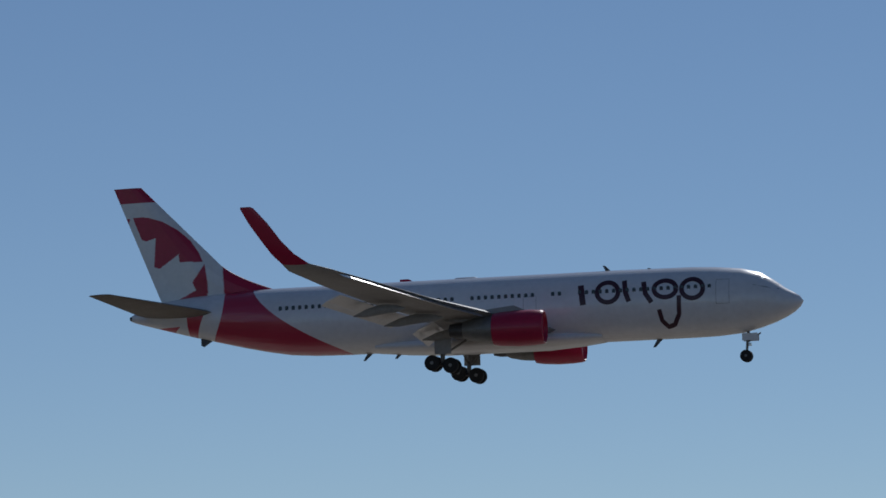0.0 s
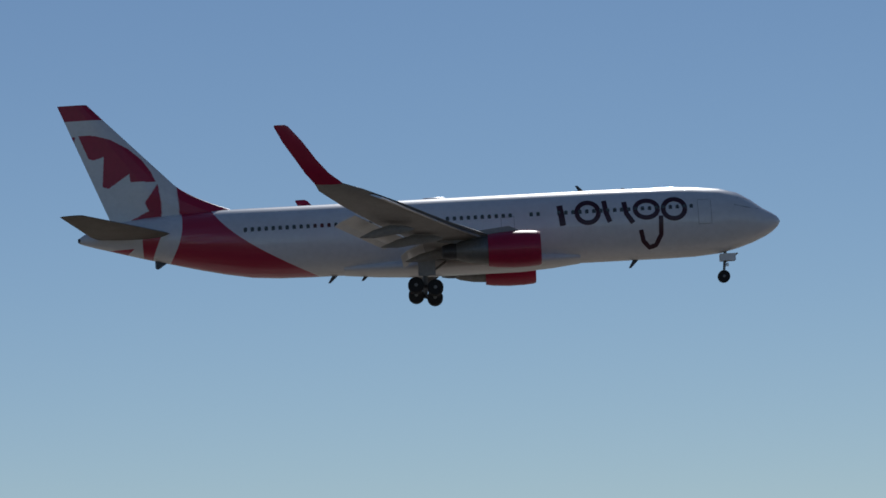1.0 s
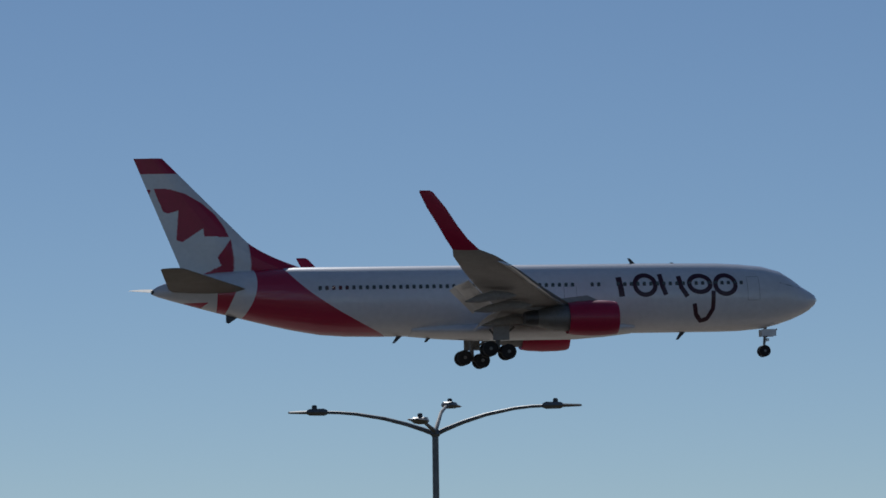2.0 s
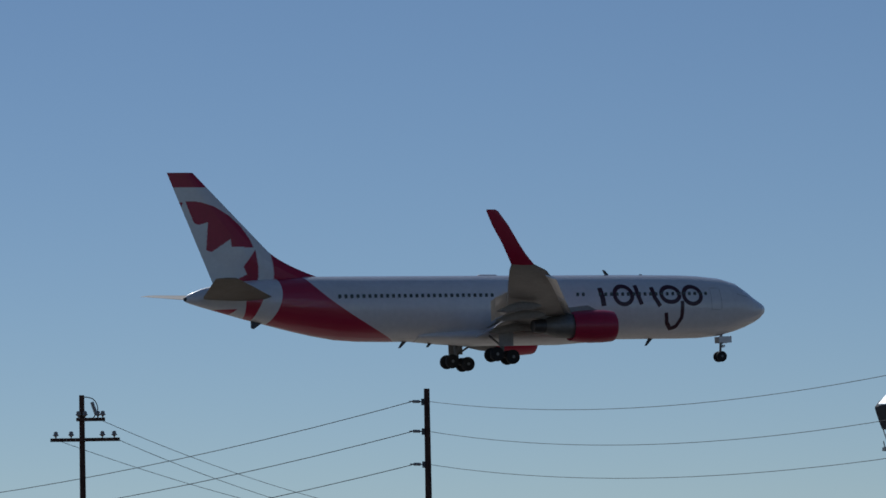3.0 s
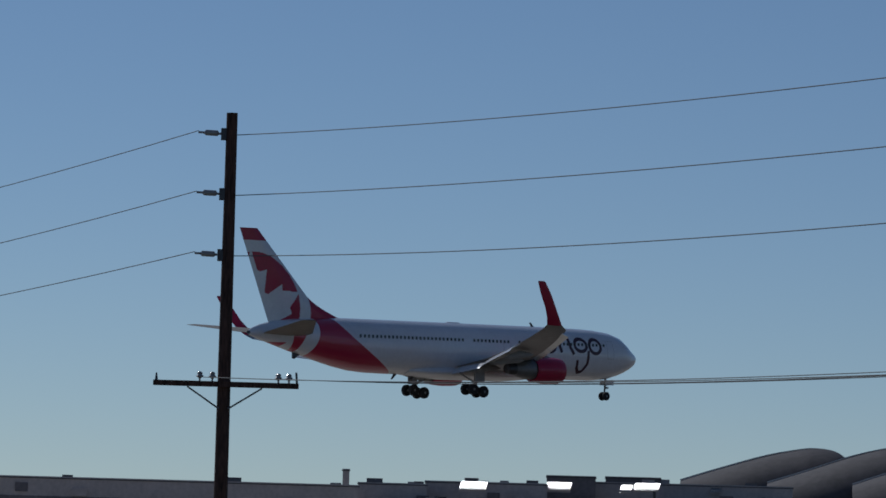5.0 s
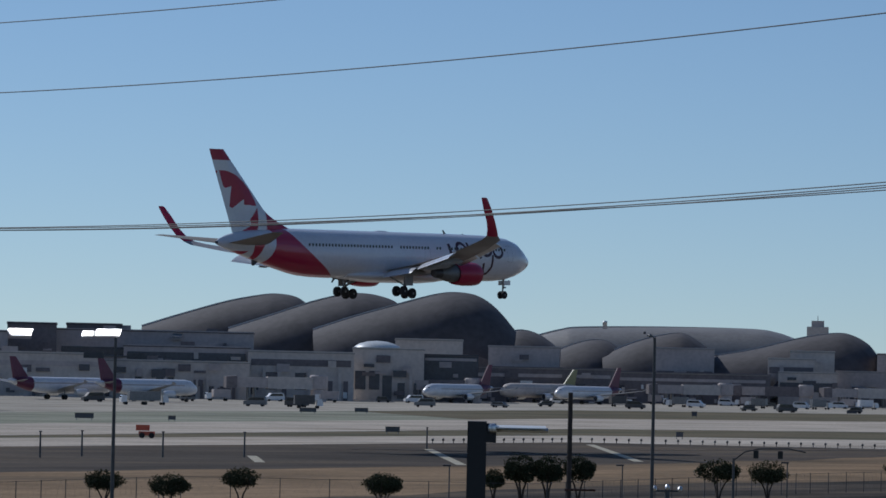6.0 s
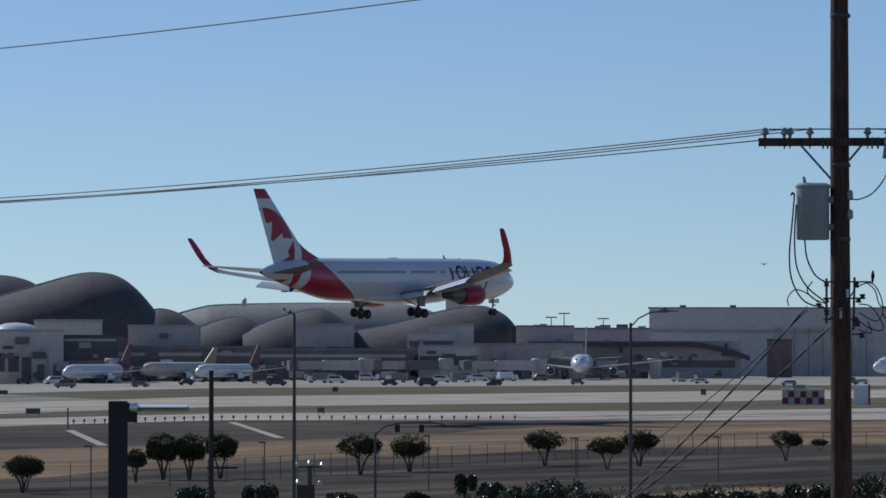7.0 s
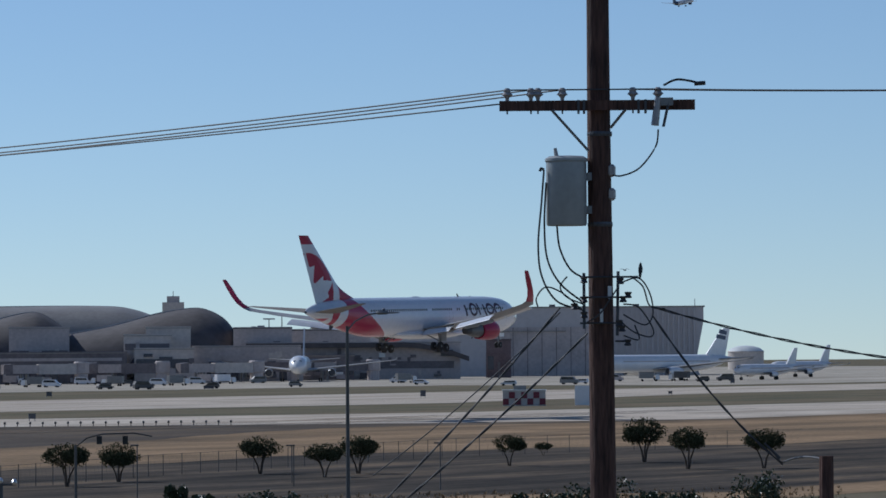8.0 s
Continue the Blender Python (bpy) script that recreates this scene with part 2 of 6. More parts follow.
def facing(az, d, z=0.0, turn=0.0):
    """A pose at a bearing and range: local x to the right across the view, local y away."""
    p = polar(az, d, z)
    return pose(p.x, p.y, p.z, 0, 0, -az + turn)


# ---- ground ----
def edge(*rows):
    """An edge across the field: bearing and range pairs, carried on along x at both ends."""
    pts = [polar(az, d) for az, d in rows]
    w0, w1 = pts[0].y, pts[-1].y
    return [(-900.0, w0)] + [(p.x, p.y) for p in pts] + [(max(pts[-1].x + 200, 2400.0), w1)]


def strip(name, near, far, z, material, label):
    g = Geo().slab(near + far[::-1], z - 0.3, z)
    return tagged(part(name, g, material), label, "ground", kind="structure")


def ragged(line, seed, step=7.0, wide=2.6):
    """The same edge, worn uneven along its length."""
    r, out, drift = random.Random(seed), [], 0.0
    for (x0, y0), (x1, y1) in zip(line, line[1:]):
        n = max(1, int(abs(x1 - x0) / step)) if -100 < x1 and x0 < 1500 else 1
        for i in range(n):
            drift = drift * 0.75 + r.uniform(-1, 1) * wide * 0.55
            out.append((x0 + (x1 - x0) * i / n, y0 + (y1 - y0) * i / n + drift))
    return out + [line[-1]]


tagged(part("ground", Geo().slab([(-4500, -900), (4800, -900), (4800, 4800), (-4500, 4800)], -1.0, 0.0), GRASS),
       "flat airfield ground of sparse brown grass", "ground", kind="structure")
E_APF = edge((42.02, 1030.0), (51.75, 1889.0), (58.56, 1842.0), (62.07, 2026.0))
E_APN = edge((42.02, 724.0), (51.75, 1098.0), (58.56, 1262.0), (62.07, 1207.0))
E_TXF = edge((42.03, 587.0), (51.76, 885.0), (58.56, 1040.0), (62.07, 1141.0))
E_TXN = edge((42.03, 497.0), (51.76, 717.0), (58.56, 811.0), (62.07, 969.0))
E_RWF = edge((42.03, 487.0), (51.76, 637.0), (58.56, 681.0), (62.07, 745.0))
E_RWN = edge((42.03, 437.0), (51.76, 573.0), (58.56, 580.0), (62.07, 600.0))
E_PVN = edge((42.04, 339.0), (51.77, 426.0), (57.13, 543.0), (62.07, 596.0))
E_DRN = edge((42.06, 248.0), (49.64, 309.0), (52.63, 354.0), (56.38, 399.0), (60.12, 430.0), (62.68, 436.0))
E_RDN = edge((42.07, 201.0), (51.79, 224.0), (58.56, 290.0), (62.06, 293.0))
R_PVN, R_DRN, R_RDN = ragged(E_PVN, 3), ragged(E_DRN, 4), ragged(E_RDN, 5, 5.0, 1.6)
strip("apron", E_APN, [(x, y + 500) for x, y in E_APF], 0.03, APRON, "pale concrete airport apron in sunlight")
strip("taxiway", E_TXN, E_TXF, 0.03, PALECONC, "pale concrete taxiway beside the grass")
strip("runway", E_RWN, E_RWF, 0.03, PALECONC, "pale concrete runway with dark tyre marks")
strip("blast_pad", R_PVN, E_RWN, 0.02, ASPHALT, "dark worn asphalt beside the runway")
strip("dry_verge", R_DRN, R_PVN, 0.015, DRYGRASS, "tan dry grass verge inside the fence")
E_NVN = edge((42.08, 180.0), (51.8, 201.0), (58.56, 264.0), (62.06, 274.0))
strip("near_verge", E_NVN, R_RDN, 0.012, DRYGRASS, "tan bare dirt verge beyond the bushes")
TURF = worn_ground("faded_turf", (0.3, 0.3, 0.225), (0.2, 0.195, 0.14), (0.38, 0.365, 0.285), 0.05, 8)
_n0, _n1, _f0, _f1 = (Vector(e) for e in (E_TXF[1], E_TXF[2], E_APN[1], E_APN[2]))
tagged(part("faded_turf", Geo().slab([(-900.0, _n0.y), tuple(_n0), tuple(_n0.lerp(_n1, 0.35)), tuple(_n0.lerp(_n1, 0.8)), tuple(_f0.lerp(_f1, 0.6)), tuple(_f0), (-900.0, _f0.y)], -0.28, 0.02), TURF),
       "pale faded turf beside the taxiway", "ground", kind="structure")
strip("perimeter_road", R_RDN, R_DRN, 0.02, ROADTAR, "dark asphalt perimeter road")


def motions():
    """Everything that moves besides the camera."""
    rows = []
    for i in range(17):
        t = i * 0.5
        s = t - 3.5
        rows.append((t, pose(220.37 + 73.834 * s + 0.0736 * s * s, 327.5 + 0.0035 * s * s,
                             22.64 + HEIGHT - 3.046 * s - 0.1348 * s * s, -0.55, -0.94, -1.38)))
    walk(AIRLINER, rows)
    walk(FARJET, [(t, pose(*(JET0 + Vector((92, 0, 8)) * (t - 7.5)), 0, -10, 0)) for t in (0.0, 2.0, 4.0, 6.0, 8.0)])
    walk(FLYER, [(t, pose(*(BIRD0 + (BIRD1 - BIRD0) * (t - 7.0)), 0, 0, 60)) for t in (0.0, 2.0, 4.0, 6.0, 7.0, 8.0)])


# ---- the landing airliner ----
# body axes: x forward with the nose tip at 0, y to its left, z up
STATIONS = (
    # x, top, bottom, half width
    (-0.02, -0.58, -0.66, 0.04), (-0.25, -0.22, -1.03, 0.42), (-0.7, 0.08, -1.42, 0.8), (-1.34, 0.45, -1.78, 1.2),
    (-2.2, 1.1, -2.15, 1.6), (-3.2, 1.72, -2.48, 2.0), (-4.65, 2.12, -2.85, 2.3), (-6.7, 2.33, -3.02, 2.47), (-8.5, 2.42, -3.05, 2.515),
    (-14, 2.48, -3.05, 2.515), (-22, 2.48, -3.05, 2.515), (-30, 2.48, -3.05, 2.515), (-36, 2.48, -3.05, 2.515), (-38.5, 2.48, -3.0, 2.5),
    (-40.5, 2.48, -2.85, 2.4), (-42.5, 2.47, -2.5, 2.18), (-44.3, 2.41, -2.1, 1.95), (-46, 2.3, -1.68, 1.7), (-48.5, 2.15, -1.05, 1.28), (-50.5, 1.9, -0.5, 0.92), (-52.2, 1.5, -0.02, 0.55),
    (-53.2, 1.12, 0.28, 0.3), (-53.62, 0.85, 0.45, 0.14))


def body_side(x, z, st=STATIONS):
    """Half width of the body at x and height z."""
    for a, b in zip(st, st[1:]):
        if b[0] <= x <= a[0]:
            k = (a[0] - x) / (a[0] - b[0])
            top, bot, hw = (a[i] + (b[i] - a[i]) * k for i in (1, 2, 3))
            u = (z - (top + bot) / 2) / ((top - bot) / 2)
            return hw * math.sqrt(max(0.02, 1 - u * u))
    return 0.1


def body_geo(st, n=40):
    rings = []
    for x, top, bot, hw in st:
        zc, hh = (top + bot) / 2, (top - bot) / 2
        rings.append([(x, hw * math.cos(2 * math.pi * q / n), zc + hh * math.sin(2 * math.pi * q / n)) for q in range(n)])
    return Geo().loft(rings)


def foil(x, y, z, chord, thick, cant, side, n=9, droop=0.0):
    """A wing section: leading edge at x, y, z."""
    c, s = math.cos(radians(cant)), math.sin(radians(cant))
    up, ring = [], []
    for i in range(n + 1):
        u = i / n
        th = thick * chord * 2.2 * (math.sqrt(u) * 0.6 * (1 - u) + 0.12 * (1 - u) * u)
        up.append((u, th))
    for u, th in up + [(u, -th * 0.75) for u, th in reversed(up[1:-1])]:
        ring.append((x - chord * u, y - side * s * th, z + c * th - droop * u * chord))
    return ring


def wing_geo(sections, side):
    return Geo().loft([foil(x, side * y, z, c, t, a, side) for x, y, z, c, t, a in sections])


def inside(poly, x, y):
    hit, j = False, len(poly) - 1
    for i in range(len(poly)):
        (xi, yi), (xj, yj) = poly[i], poly[j]
        if (yi > y) != (yj > y) and x < (xj - xi) * (y - yi) / (yj - yi) + xi:
            hit = not hit
        j = i
    return hit


def fin_geo(le, te, z0, z1, thick, paint, nx=110, nz=150):
    """An upright fin: le(z), te(z) edges; paint(x, z) gives the material slot."""
    g = Geo()
    for side in (1, -1):
        k = len(g.v)
        for j in range(nz + 1):
            z = z0 + (z1 - z0) * j / nz
            a, b = le(z), te(z)
            for i in range(nx + 1):
                u = i / nx
                th = thick * (1 - 0.6 * j / nz) * (min(1, u * 5) ** 0.5) * min(1, (1 - u) * 1.6)
                g.v.append((a + (b - a) * u, side * (th + 0.004), z))
        for j in range(nz):
            for i in range(nx):
                q = k + j * (nx + 1) + i
                z, u = z0 + (z1 - z0) * (j + 0.5) / nz, (i + 0.5) / nx
                g.face([q, q + 1, q + nx + 2, q + nx + 1], paint(le(z) + (te(z) - le(z)) * u, z))
    k, h = (nx + 1) * (nz + 1), nz * (nx + 1)
    for i in range(nx):
        g.face([h + i, h + i + 1, k + h + i + 1, k + h + i], paint(le(z1), z1 - 0.05))
    return g


def wheel_geo(r, w):
    tyre = Geo().lathe([(r * 0.55, -w / 2), (r * 0.86, -w / 2), (r * 0.97, -w * 0.38), (r, -w * 0.15), (r, w * 0.15), (r * 0.97, w * 0.38), (r * 0.86, w / 2), (r * 0.55, w / 2)], 22, "y")
    rim = Geo().lathe([(r * 0.2, -w * 0.52), (r * 0.3, -w * 0.45), (r * 0.56, -w * 0.5), (r * 0.56, w * 0.5), (r * 0.3, w * 0.45), (r * 0.2, w * 0.52)], 14, "y")
    return tyre, rim


def wheel(parent, name, r, w, at, meshes):
    ob = part(name, meshes[0], None, parent)
    ob.location = at
    rim = part("rim", meshes[1], None, ob)
    return ob


def landing_airliner():
    air = thing("airliner", pose(0, 327, 30), "white airliner with red tail sweep and gear down, landing", "airplane")
    part("fuselage", body_geo(STATIONS), LIVERY, air, "white body with red sweep round the tail", True)
    belly = [(x, -2.2 + 0.2 * k, -3.05 - 0.42 * k, 2.3 * (0.6 + 0.4 * k)) for x, k in ((-15.5, 0.05), (-17.5, 0.6), (-20, 1), (-28, 1), (-31, 0.6), (-33.5, 0.05))]
    part("belly_fairing", body_geo(belly, 28), WHITE, air, "", True)
    # fin with its red cap and the leaf cut out of a red disc
    top = lambda z: -52.56 + (11.05 - z) * 0.985 + max(0.0, 4.75 - z) ** 2 * 0.42
    back = lambda z: -54.84 + (11.05 - z) * 0.405

    def cr(px, py):
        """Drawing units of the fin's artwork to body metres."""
        return -53.62 + (px - 112) / 46.2, 0.62 + (540 - py) / 46.2
    upper = [cr(*p) for p in ((125, 165), (180, 167), (240, 186), (300, 222), (345, 262), (375, 306), (392, 342), (303, 340), (300, 310), (225, 358), (203, 352), (212, 245), (175, 255), (158, 248), (138, 200))]
    lower = [cr(*p) for p in ((398, 350), (408, 420), (407, 530), (300, 475), (362, 445), (350, 415))]
    chip = [cr(*p) for p in ((85, 165), (115, 170), (100, 205), (85, 190))]
    capline = cr(0, 112)[1]

    def paint(x, z):
        if z > capline:
            return 1
        if inside(upper, x, z) or inside(lower, x, z) or inside(chip, x, z):
            return 1
        return 1 if x > -53.62 + 7.75 - 0.03 * (z - 2.2) ** 2 else 0
    part("fin", fin_geo(top, back, 1.5, 11.1, 0.42, paint), [WHITE, RED], air, "white fin with red leaf disc and red cap", True)
    for side in (-1, 1):
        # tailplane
        part("tailplane", wing_geo([(-45.6, 0.6, 0.62, 6.6, 0.1, 0), (-46.6, 1.6, 0.72, 6.0, 0.1, 0), (-52.35, 9.1, 1.6, 1.95, 0.09, 0), (-52.7, 9.35, 1.63, 1.4, 0.05, 0)], side), TAILBOUNCE, air, "", True)
        # wing, bent upwards, with its blended winglet
        part("wing", wing_geo([(-18.6, 1.2, -2.15, 9.0, 0.115, 0), (-19.4, 2.6, -2.0, 8.1, 0.12, 0), (-22.4, 8.0, -1.3, 6.0, 0.12, 4), (-25.7, 13.8, -0.6, 5.2, 0.1, 6),
                               (-28.9, 19.2, 0.32, 4.3, 0.095, 9), (-31.5, 22.8, 1.05, 3.2, 0.1, 14), (-32.95, 23.7, 1.45, 1.98, 0.1, 30)], side), WINGGREY, air, "grey wing with lowered flaps", True)
        part("winglet", wing_geo([(-32.95, 23.7, 1.45, 1.98, 0.1, 30), (-33.9, 24.35, 2.15, 1.65, 0.09, 54), (-34.7, 24.75, 3.05, 1.45, 0.085, 68),
                                  (-35.65, 25.05, 4.4, 1.4, 0.08, 74), (-36.6, 25.28, 5.5, 1.02, 0.08, 76), (-36.85, 25.3, 5.63, 0.75, 0.04, 76)], side), RED, air, "red blended winglet", True)
        # drooped slats along the leading edge
        for y0, y1 in ((3.4, 6.6), (9.6, 15.2), (15.4, 21.8)):
            q = lambda y: (-19.4 - (y - 2.6) * 0.58 + 0.36, y, -2.42 + (y - 2.6) * 0.122 + max(0, y - 12) * 0.05)
            part("slat", Geo().loft([foil(*(q(y)[0], side * q(y)[1], q(y)[2]), 1.0, 0.16, 4, side, 6, -0.35) for y in (y0, (y0 + y1) / 2, y1)]), BARE, air, "", True)
        # flaps out and down behind the trailing edge
        for y0, y1, c, dr in ((2.7, 7.3, 1.3, 0.42), (9.2, 17.0, 1.15, 0.42)):
            tex = lambda y: (-27.25 - (y - 2.6) * 0.04 if y < 8 else -28.4 - (y - 8.3) * 0.45)
            tez = lambda y: -1.95 + (y - 2.6) * 0.118 + max(0, y - 12) * 0.04
            part("flap", Geo().loft([foil(tex(y), side * y, tez(y) - 0.15, c, 0.12, 0, side, 7, dr) for y in (y0, y1)]), WHITE, air, "", True)
            part("flap", Geo().loft([foil(tex(y) - c * 0.97, side * y, tez(y) - 0.16 - c * dr, c * 0.34, 0.12, 0, side, 6, dr * 1.7) for y in (y0, y1)]), WHITE, air, "", True)
        for y, ln in ((5.3, 4.4), (10.6, 4.6), (14.2, 4.0)):
            x0 = -24.4 if y < 8 else -19.4 - (y - 2.6) * 0.58 - 1.9
            z0 = -2.35 + (y - 2.6) * 0.125
            part("flap_fairing", Geo().loft([[(x0 - ln * u, side * y + 0.3 * r * math.cos(a), z0 - 0.25 - 0.8 * max(0, u - 0.45) + 0.4 * r * math.sin(a)) for a in (k * math.pi / 5 for k in range(10))]
                                             for u, r in ((0, 0.1), (0.15, 0.7), (0.45, 1), (0.75, 0.8), (1, 0.1))]), WINGGREY, air, "", True)
        # engine
        ey, ez = side * 8.0, -2.45
        eng = part("engine", Geo().lathe([(1.05, -18.95), (1.22, -18.7), (1.3, -18.9), (1.36, -19.6), (1.38, -20.8), (1.3, -22.0), (1.2, -22.6), (1.0, -22.5), (0.98, -19.6)], 30, "x", (0, ey, ez)), RED, air, "red engine cowling", True)
        part("intake_lip", Geo().lathe([(1.06, -18.9), (1.14, -18.66), (1.23, -18.68), (1.3, -18.88), (1.28, -18.93)], 30, "x", (0, ey, ez)), RED, eng, "", True)
        part("fan", Geo().lathe([(0.05, -19.2), (0.3, -19.6), (1.0, -19.65), (1.0, -19.8)], 24, "x", (0, ey, ez)), DARKMETAL, eng, "", True)
        part("core_cowl", Geo().lathe([(0.95, -21.6), (1.05, -22.6), (0.98, -23.6), (0.78, -24.6), (0.6, -25.0)], 24, "x", (0, ey, ez + 0.05)), STEELGREY, eng, "grey core cowl", True)
        part("exhaust", Geo().lathe([(0.62, -24.8), (0.6, -25.5), (0.5, -26.0), (0.3, -26.1)], 20, "x", (0, ey, ez + 0.05)), DARKMETAL, eng, "", True)
        part("pylon", Geo().prism([(-19.8, ez + 1.2), (-21.0, ez + 1.75), (-25.2, ez + 1.3), (-26.5, ez + 0.8), (-24.5, ez + 0.6), (-22.0, ez + 0.5)], ey - 0.2, ey + 0.2), WINGGREY, air)
        # main gear
        gy, gx, gz = side * 4.65, -27.38, -4.62
        leg = part("main_gear", Geo().tube([(gx, gy + side * 0.35, -2.2), (gx, gy, gz + 0.15)], [0.24, 0.17], 12), STEELGREY, air, "", True)
        part("brace", Geo().tube([(gx, gy, -3.9), (gx + 1.6, gy - side * 1.2, -2.7)], 0.09, 8), STEELGREY, leg)
        part("brace", Geo().tube([(gx, gy, -3.8), (gx - 0.1, gy - side * 2.2, -2.8)], 0.09, 8), STEELGREY, leg)
        part("bogie", Geo().tube([(gx + 0.75, gy, gz - 0.13), (gx - 0.75, gy, gz + 0.13)], 0.14, 8), DARKMETAL, leg)
        part("gear_door", Geo().box((gx + 0.15, gy + side * 0.62, -3.2), (1.3, 0.06, 1.3)), WINGGREY, leg)
        for k in (0.72, -0.72):
            for o in (-0.57, 0.57):
                wheel(leg, "wheel", 0.61, 0.42, (gx + k, gy + o, gz - k * 0.17), MAINWHEEL)
        # cabin windows
        for k in range(86):
            x = -6.9 - k * 0.53
            if any(a < -x < b for a, b in ((17.3, 18.3), (19.6, 20.2), (25.6, 26.6))) or x < -40.9:
                continue
            w = part("cabin_window", CABIN_WINDOW, None, air)
            w.location = (x, side * (body_side(x, 0.62) + 0.012), 0.62)
        for x, hgt in ((-5.9, 1.9), (-20.9, 1.3)):
            pts = [(x - 0.5, -0.75), (x - 0.5, -0.75 + hgt), (x + 0.5, -0.75 + hgt), (x + 0.5, -0.75), (x - 0.5, -0.75)]
            part("door_outline", ribbon(pts, 0.025, side, 0.012), STEELGREY, air)
        for poly in (((-1.72, 0.3), (-1.78, 0.62), (-2.3, 0.98), (-2.42, 0.36)), ((-2.5, 0.38), (-2.38, 1.0), (-2.85, 1.22), (-3.05, 0.5)), ((-3.13, 0.52), (-2.95, 1.2), (-3.3, 1.22), (-3.6, 0.62))):
            k = [(x, side * (body_side(x, z) + 0.015), z) for x, z in poly]
            part("cockpit_window", Geo().loft([k, [(x, y - side * 0.05, z) for x, y, z in k]]), GLASS, air)
        # the dark lettering as plain brush shapes
        def bz(px, py):
            x = -(1145 - px) / 63.4
            return x * 1.05 - 0.27, -0.74 + (280 - py) / 63.4 - x * 0.0163
        oval = lambda cx, cy, rx, ry, a0=0, a1=360: [bz(cx + rx * math.cos(radians(a)), cy + ry * math.sin(radians(a))) for a in np.linspace(a0, a1, 29)]
        shapes = [([bz(140, 172), bz(148, 232), bz(152, 272)], 0.46), (oval(268, 212, 50, 50), 0.36), ([bz(345, 155), bz(352, 215), bz(368, 262)], 0.38), ([bz(436, 165), bz(446, 225), bz(474, 270)], 0.38),
                  (oval(538, 205, 52, 42), 0.36), ([bz(603, 240), bz(600, 330), bz(575, 378), bz(545, 388), bz(518, 358), bz(508, 305)], 0.34), (oval(665, 208, 50, 48), 0.36)]
        if side > 0:   # the mirrored side runs the other way
            shapes = [([(-12.2 - (x + 11.4), z) for x, z in p], w) for p, w in shapes]
        for p, w in shapes:
            part("brush_mark", ribbon(p, w, side, 0.02), MAROON, air, "dark maroon painted mark")
    part("tail_pipe", Geo().lathe([(0.16, -53.3), (0.19, -53.6), (0.15, -53.72), (0.08, -53.7)], 14, "x", (0, 0, 0.66)), DARKMETAL, air, "dark exhaust pipe in the tail cone", True)
    # nose gear
    ng = part("nose_gear", Geo().tube([(-4.35, 0, -2.6), (-4.56, 0, -4.6)], [0.13, 0.09], 10), STEELGREY, air, "", True)
    part("brace", Geo().tube([(-4.45, 0, -3.6), (-3.4, 0, -2.9)], 0.06, 8), STEELGREY, ng)
    for o in (-0.42, 0.42):
        part("gear_door", Geo().box((-4.2, o, -3.2), (1.2, 0.05, 0.55)), WHITE, ng)
    part("taxi_lamp", Geo().box((-4.25, 0, -3.75), (0.2, 0.5, 0.22)), BARE, ng)
    for o in (-0.3, 0.3):
        wheel(ng, "wheel", 0.47, 0.3, (-4.56, o, -4.65), NOSEWHEEL)
    # aerials, tail skid and the satellite hump
    for x, z, h, k in ((-14.8, 2.35, 0.55, -0.3), (-11.5, 2.35, 0.18, -0.1), (-11.0, -3.03, -0.6, -0.35), (-31.5, -3.03, -0.5, -0.3), (-34.0, -3.03, -0.55, -0.35)):
        part("blade_aerial", Geo().prism([(x, z), (x - 0.45, z), (x - 0.45 + k, z + h), (x - 0.25 + k, z + h)], -0.03, 0.03), DARKMETAL, air)
    part("tail_skid", Geo().prism([(-47.0, -1.4), (-47.9, -1.15), (-47.9, -1.75), (-47.7, -1.85)], -0.1, 0.1), DARKMETAL, air)
    part("aerial_hump", Geo().loft([[(-25.2 - 2.4 * u, 0.5 * r * math.cos(a), 2.33 + 0.28 * r * max(0, math.sin(a))) for a in (k * math.pi / 6 for k in range(12))] for u, r in ((0, 0.2), (0.2, 0.9), (0.8, 0.9), (1, 0.2))]), WHITE, air, "", True)
    return air


def ribbon(pts, w, side, off):
    """A painted stroke on the body's side, following its curve."""
    g, pts = Geo(), [Vector(p) for p in pts]
    fine = []
    for a, b in zip(pts, pts[1:]):
        n = max(1, int((b - a).length / 0.25))
        fine += [a + (b - a) * (i / n) for i in range(n)]
    fine.append(pts[-1])
    rows = []
    for i, p in enumerate(fine):
        d = (fine[min(i + 1, len(fine) - 1)] - fine[max(i - 1, 0)])
        d = d.normalized() if d.length > 0 else Vector((1, 0))
        nrm = Vector((-d.y, d.x)) * w / 2
        rows.append([p + nrm, p + nrm * 0.33, p - nrm * 0.33, p - nrm])
    for r in rows:
        g.v += [(q.x, side * (body_side(q.x, q.y) + off), q.y) for q in r]
    for i in range(len(rows) - 1):
        for j in range(3):
            a = i * 4 + j
            g.face([a, a + 1, a + 5, a + 4])
    return g


def wheel_meshes(r, w):
    tyre, rim = wheel_geo(r, w)
    return tyre.mesh("tyre", RUBBER, True), rim.mesh("rim", STEELGREY, True)


MAINWHEEL, NOSEWHEEL = wheel_meshes(0.61, 0.42), wheel_meshes(0.47, 0.3)
CABIN_WINDOW = Geo().loft([[(0.13 * sx, y, 0.19 * sz) for sx, sz in ((-1, -0.6), (-0.6, -1), (0.6, -1), (1, -0.6), (1, 0.6), (0.6, 1), (-0.6, 1), (-1, 0.6))] for y in (-0.02, 0.02)]).mesh("cabin_window", GLASS)
AIRLINER = landing_airliner()

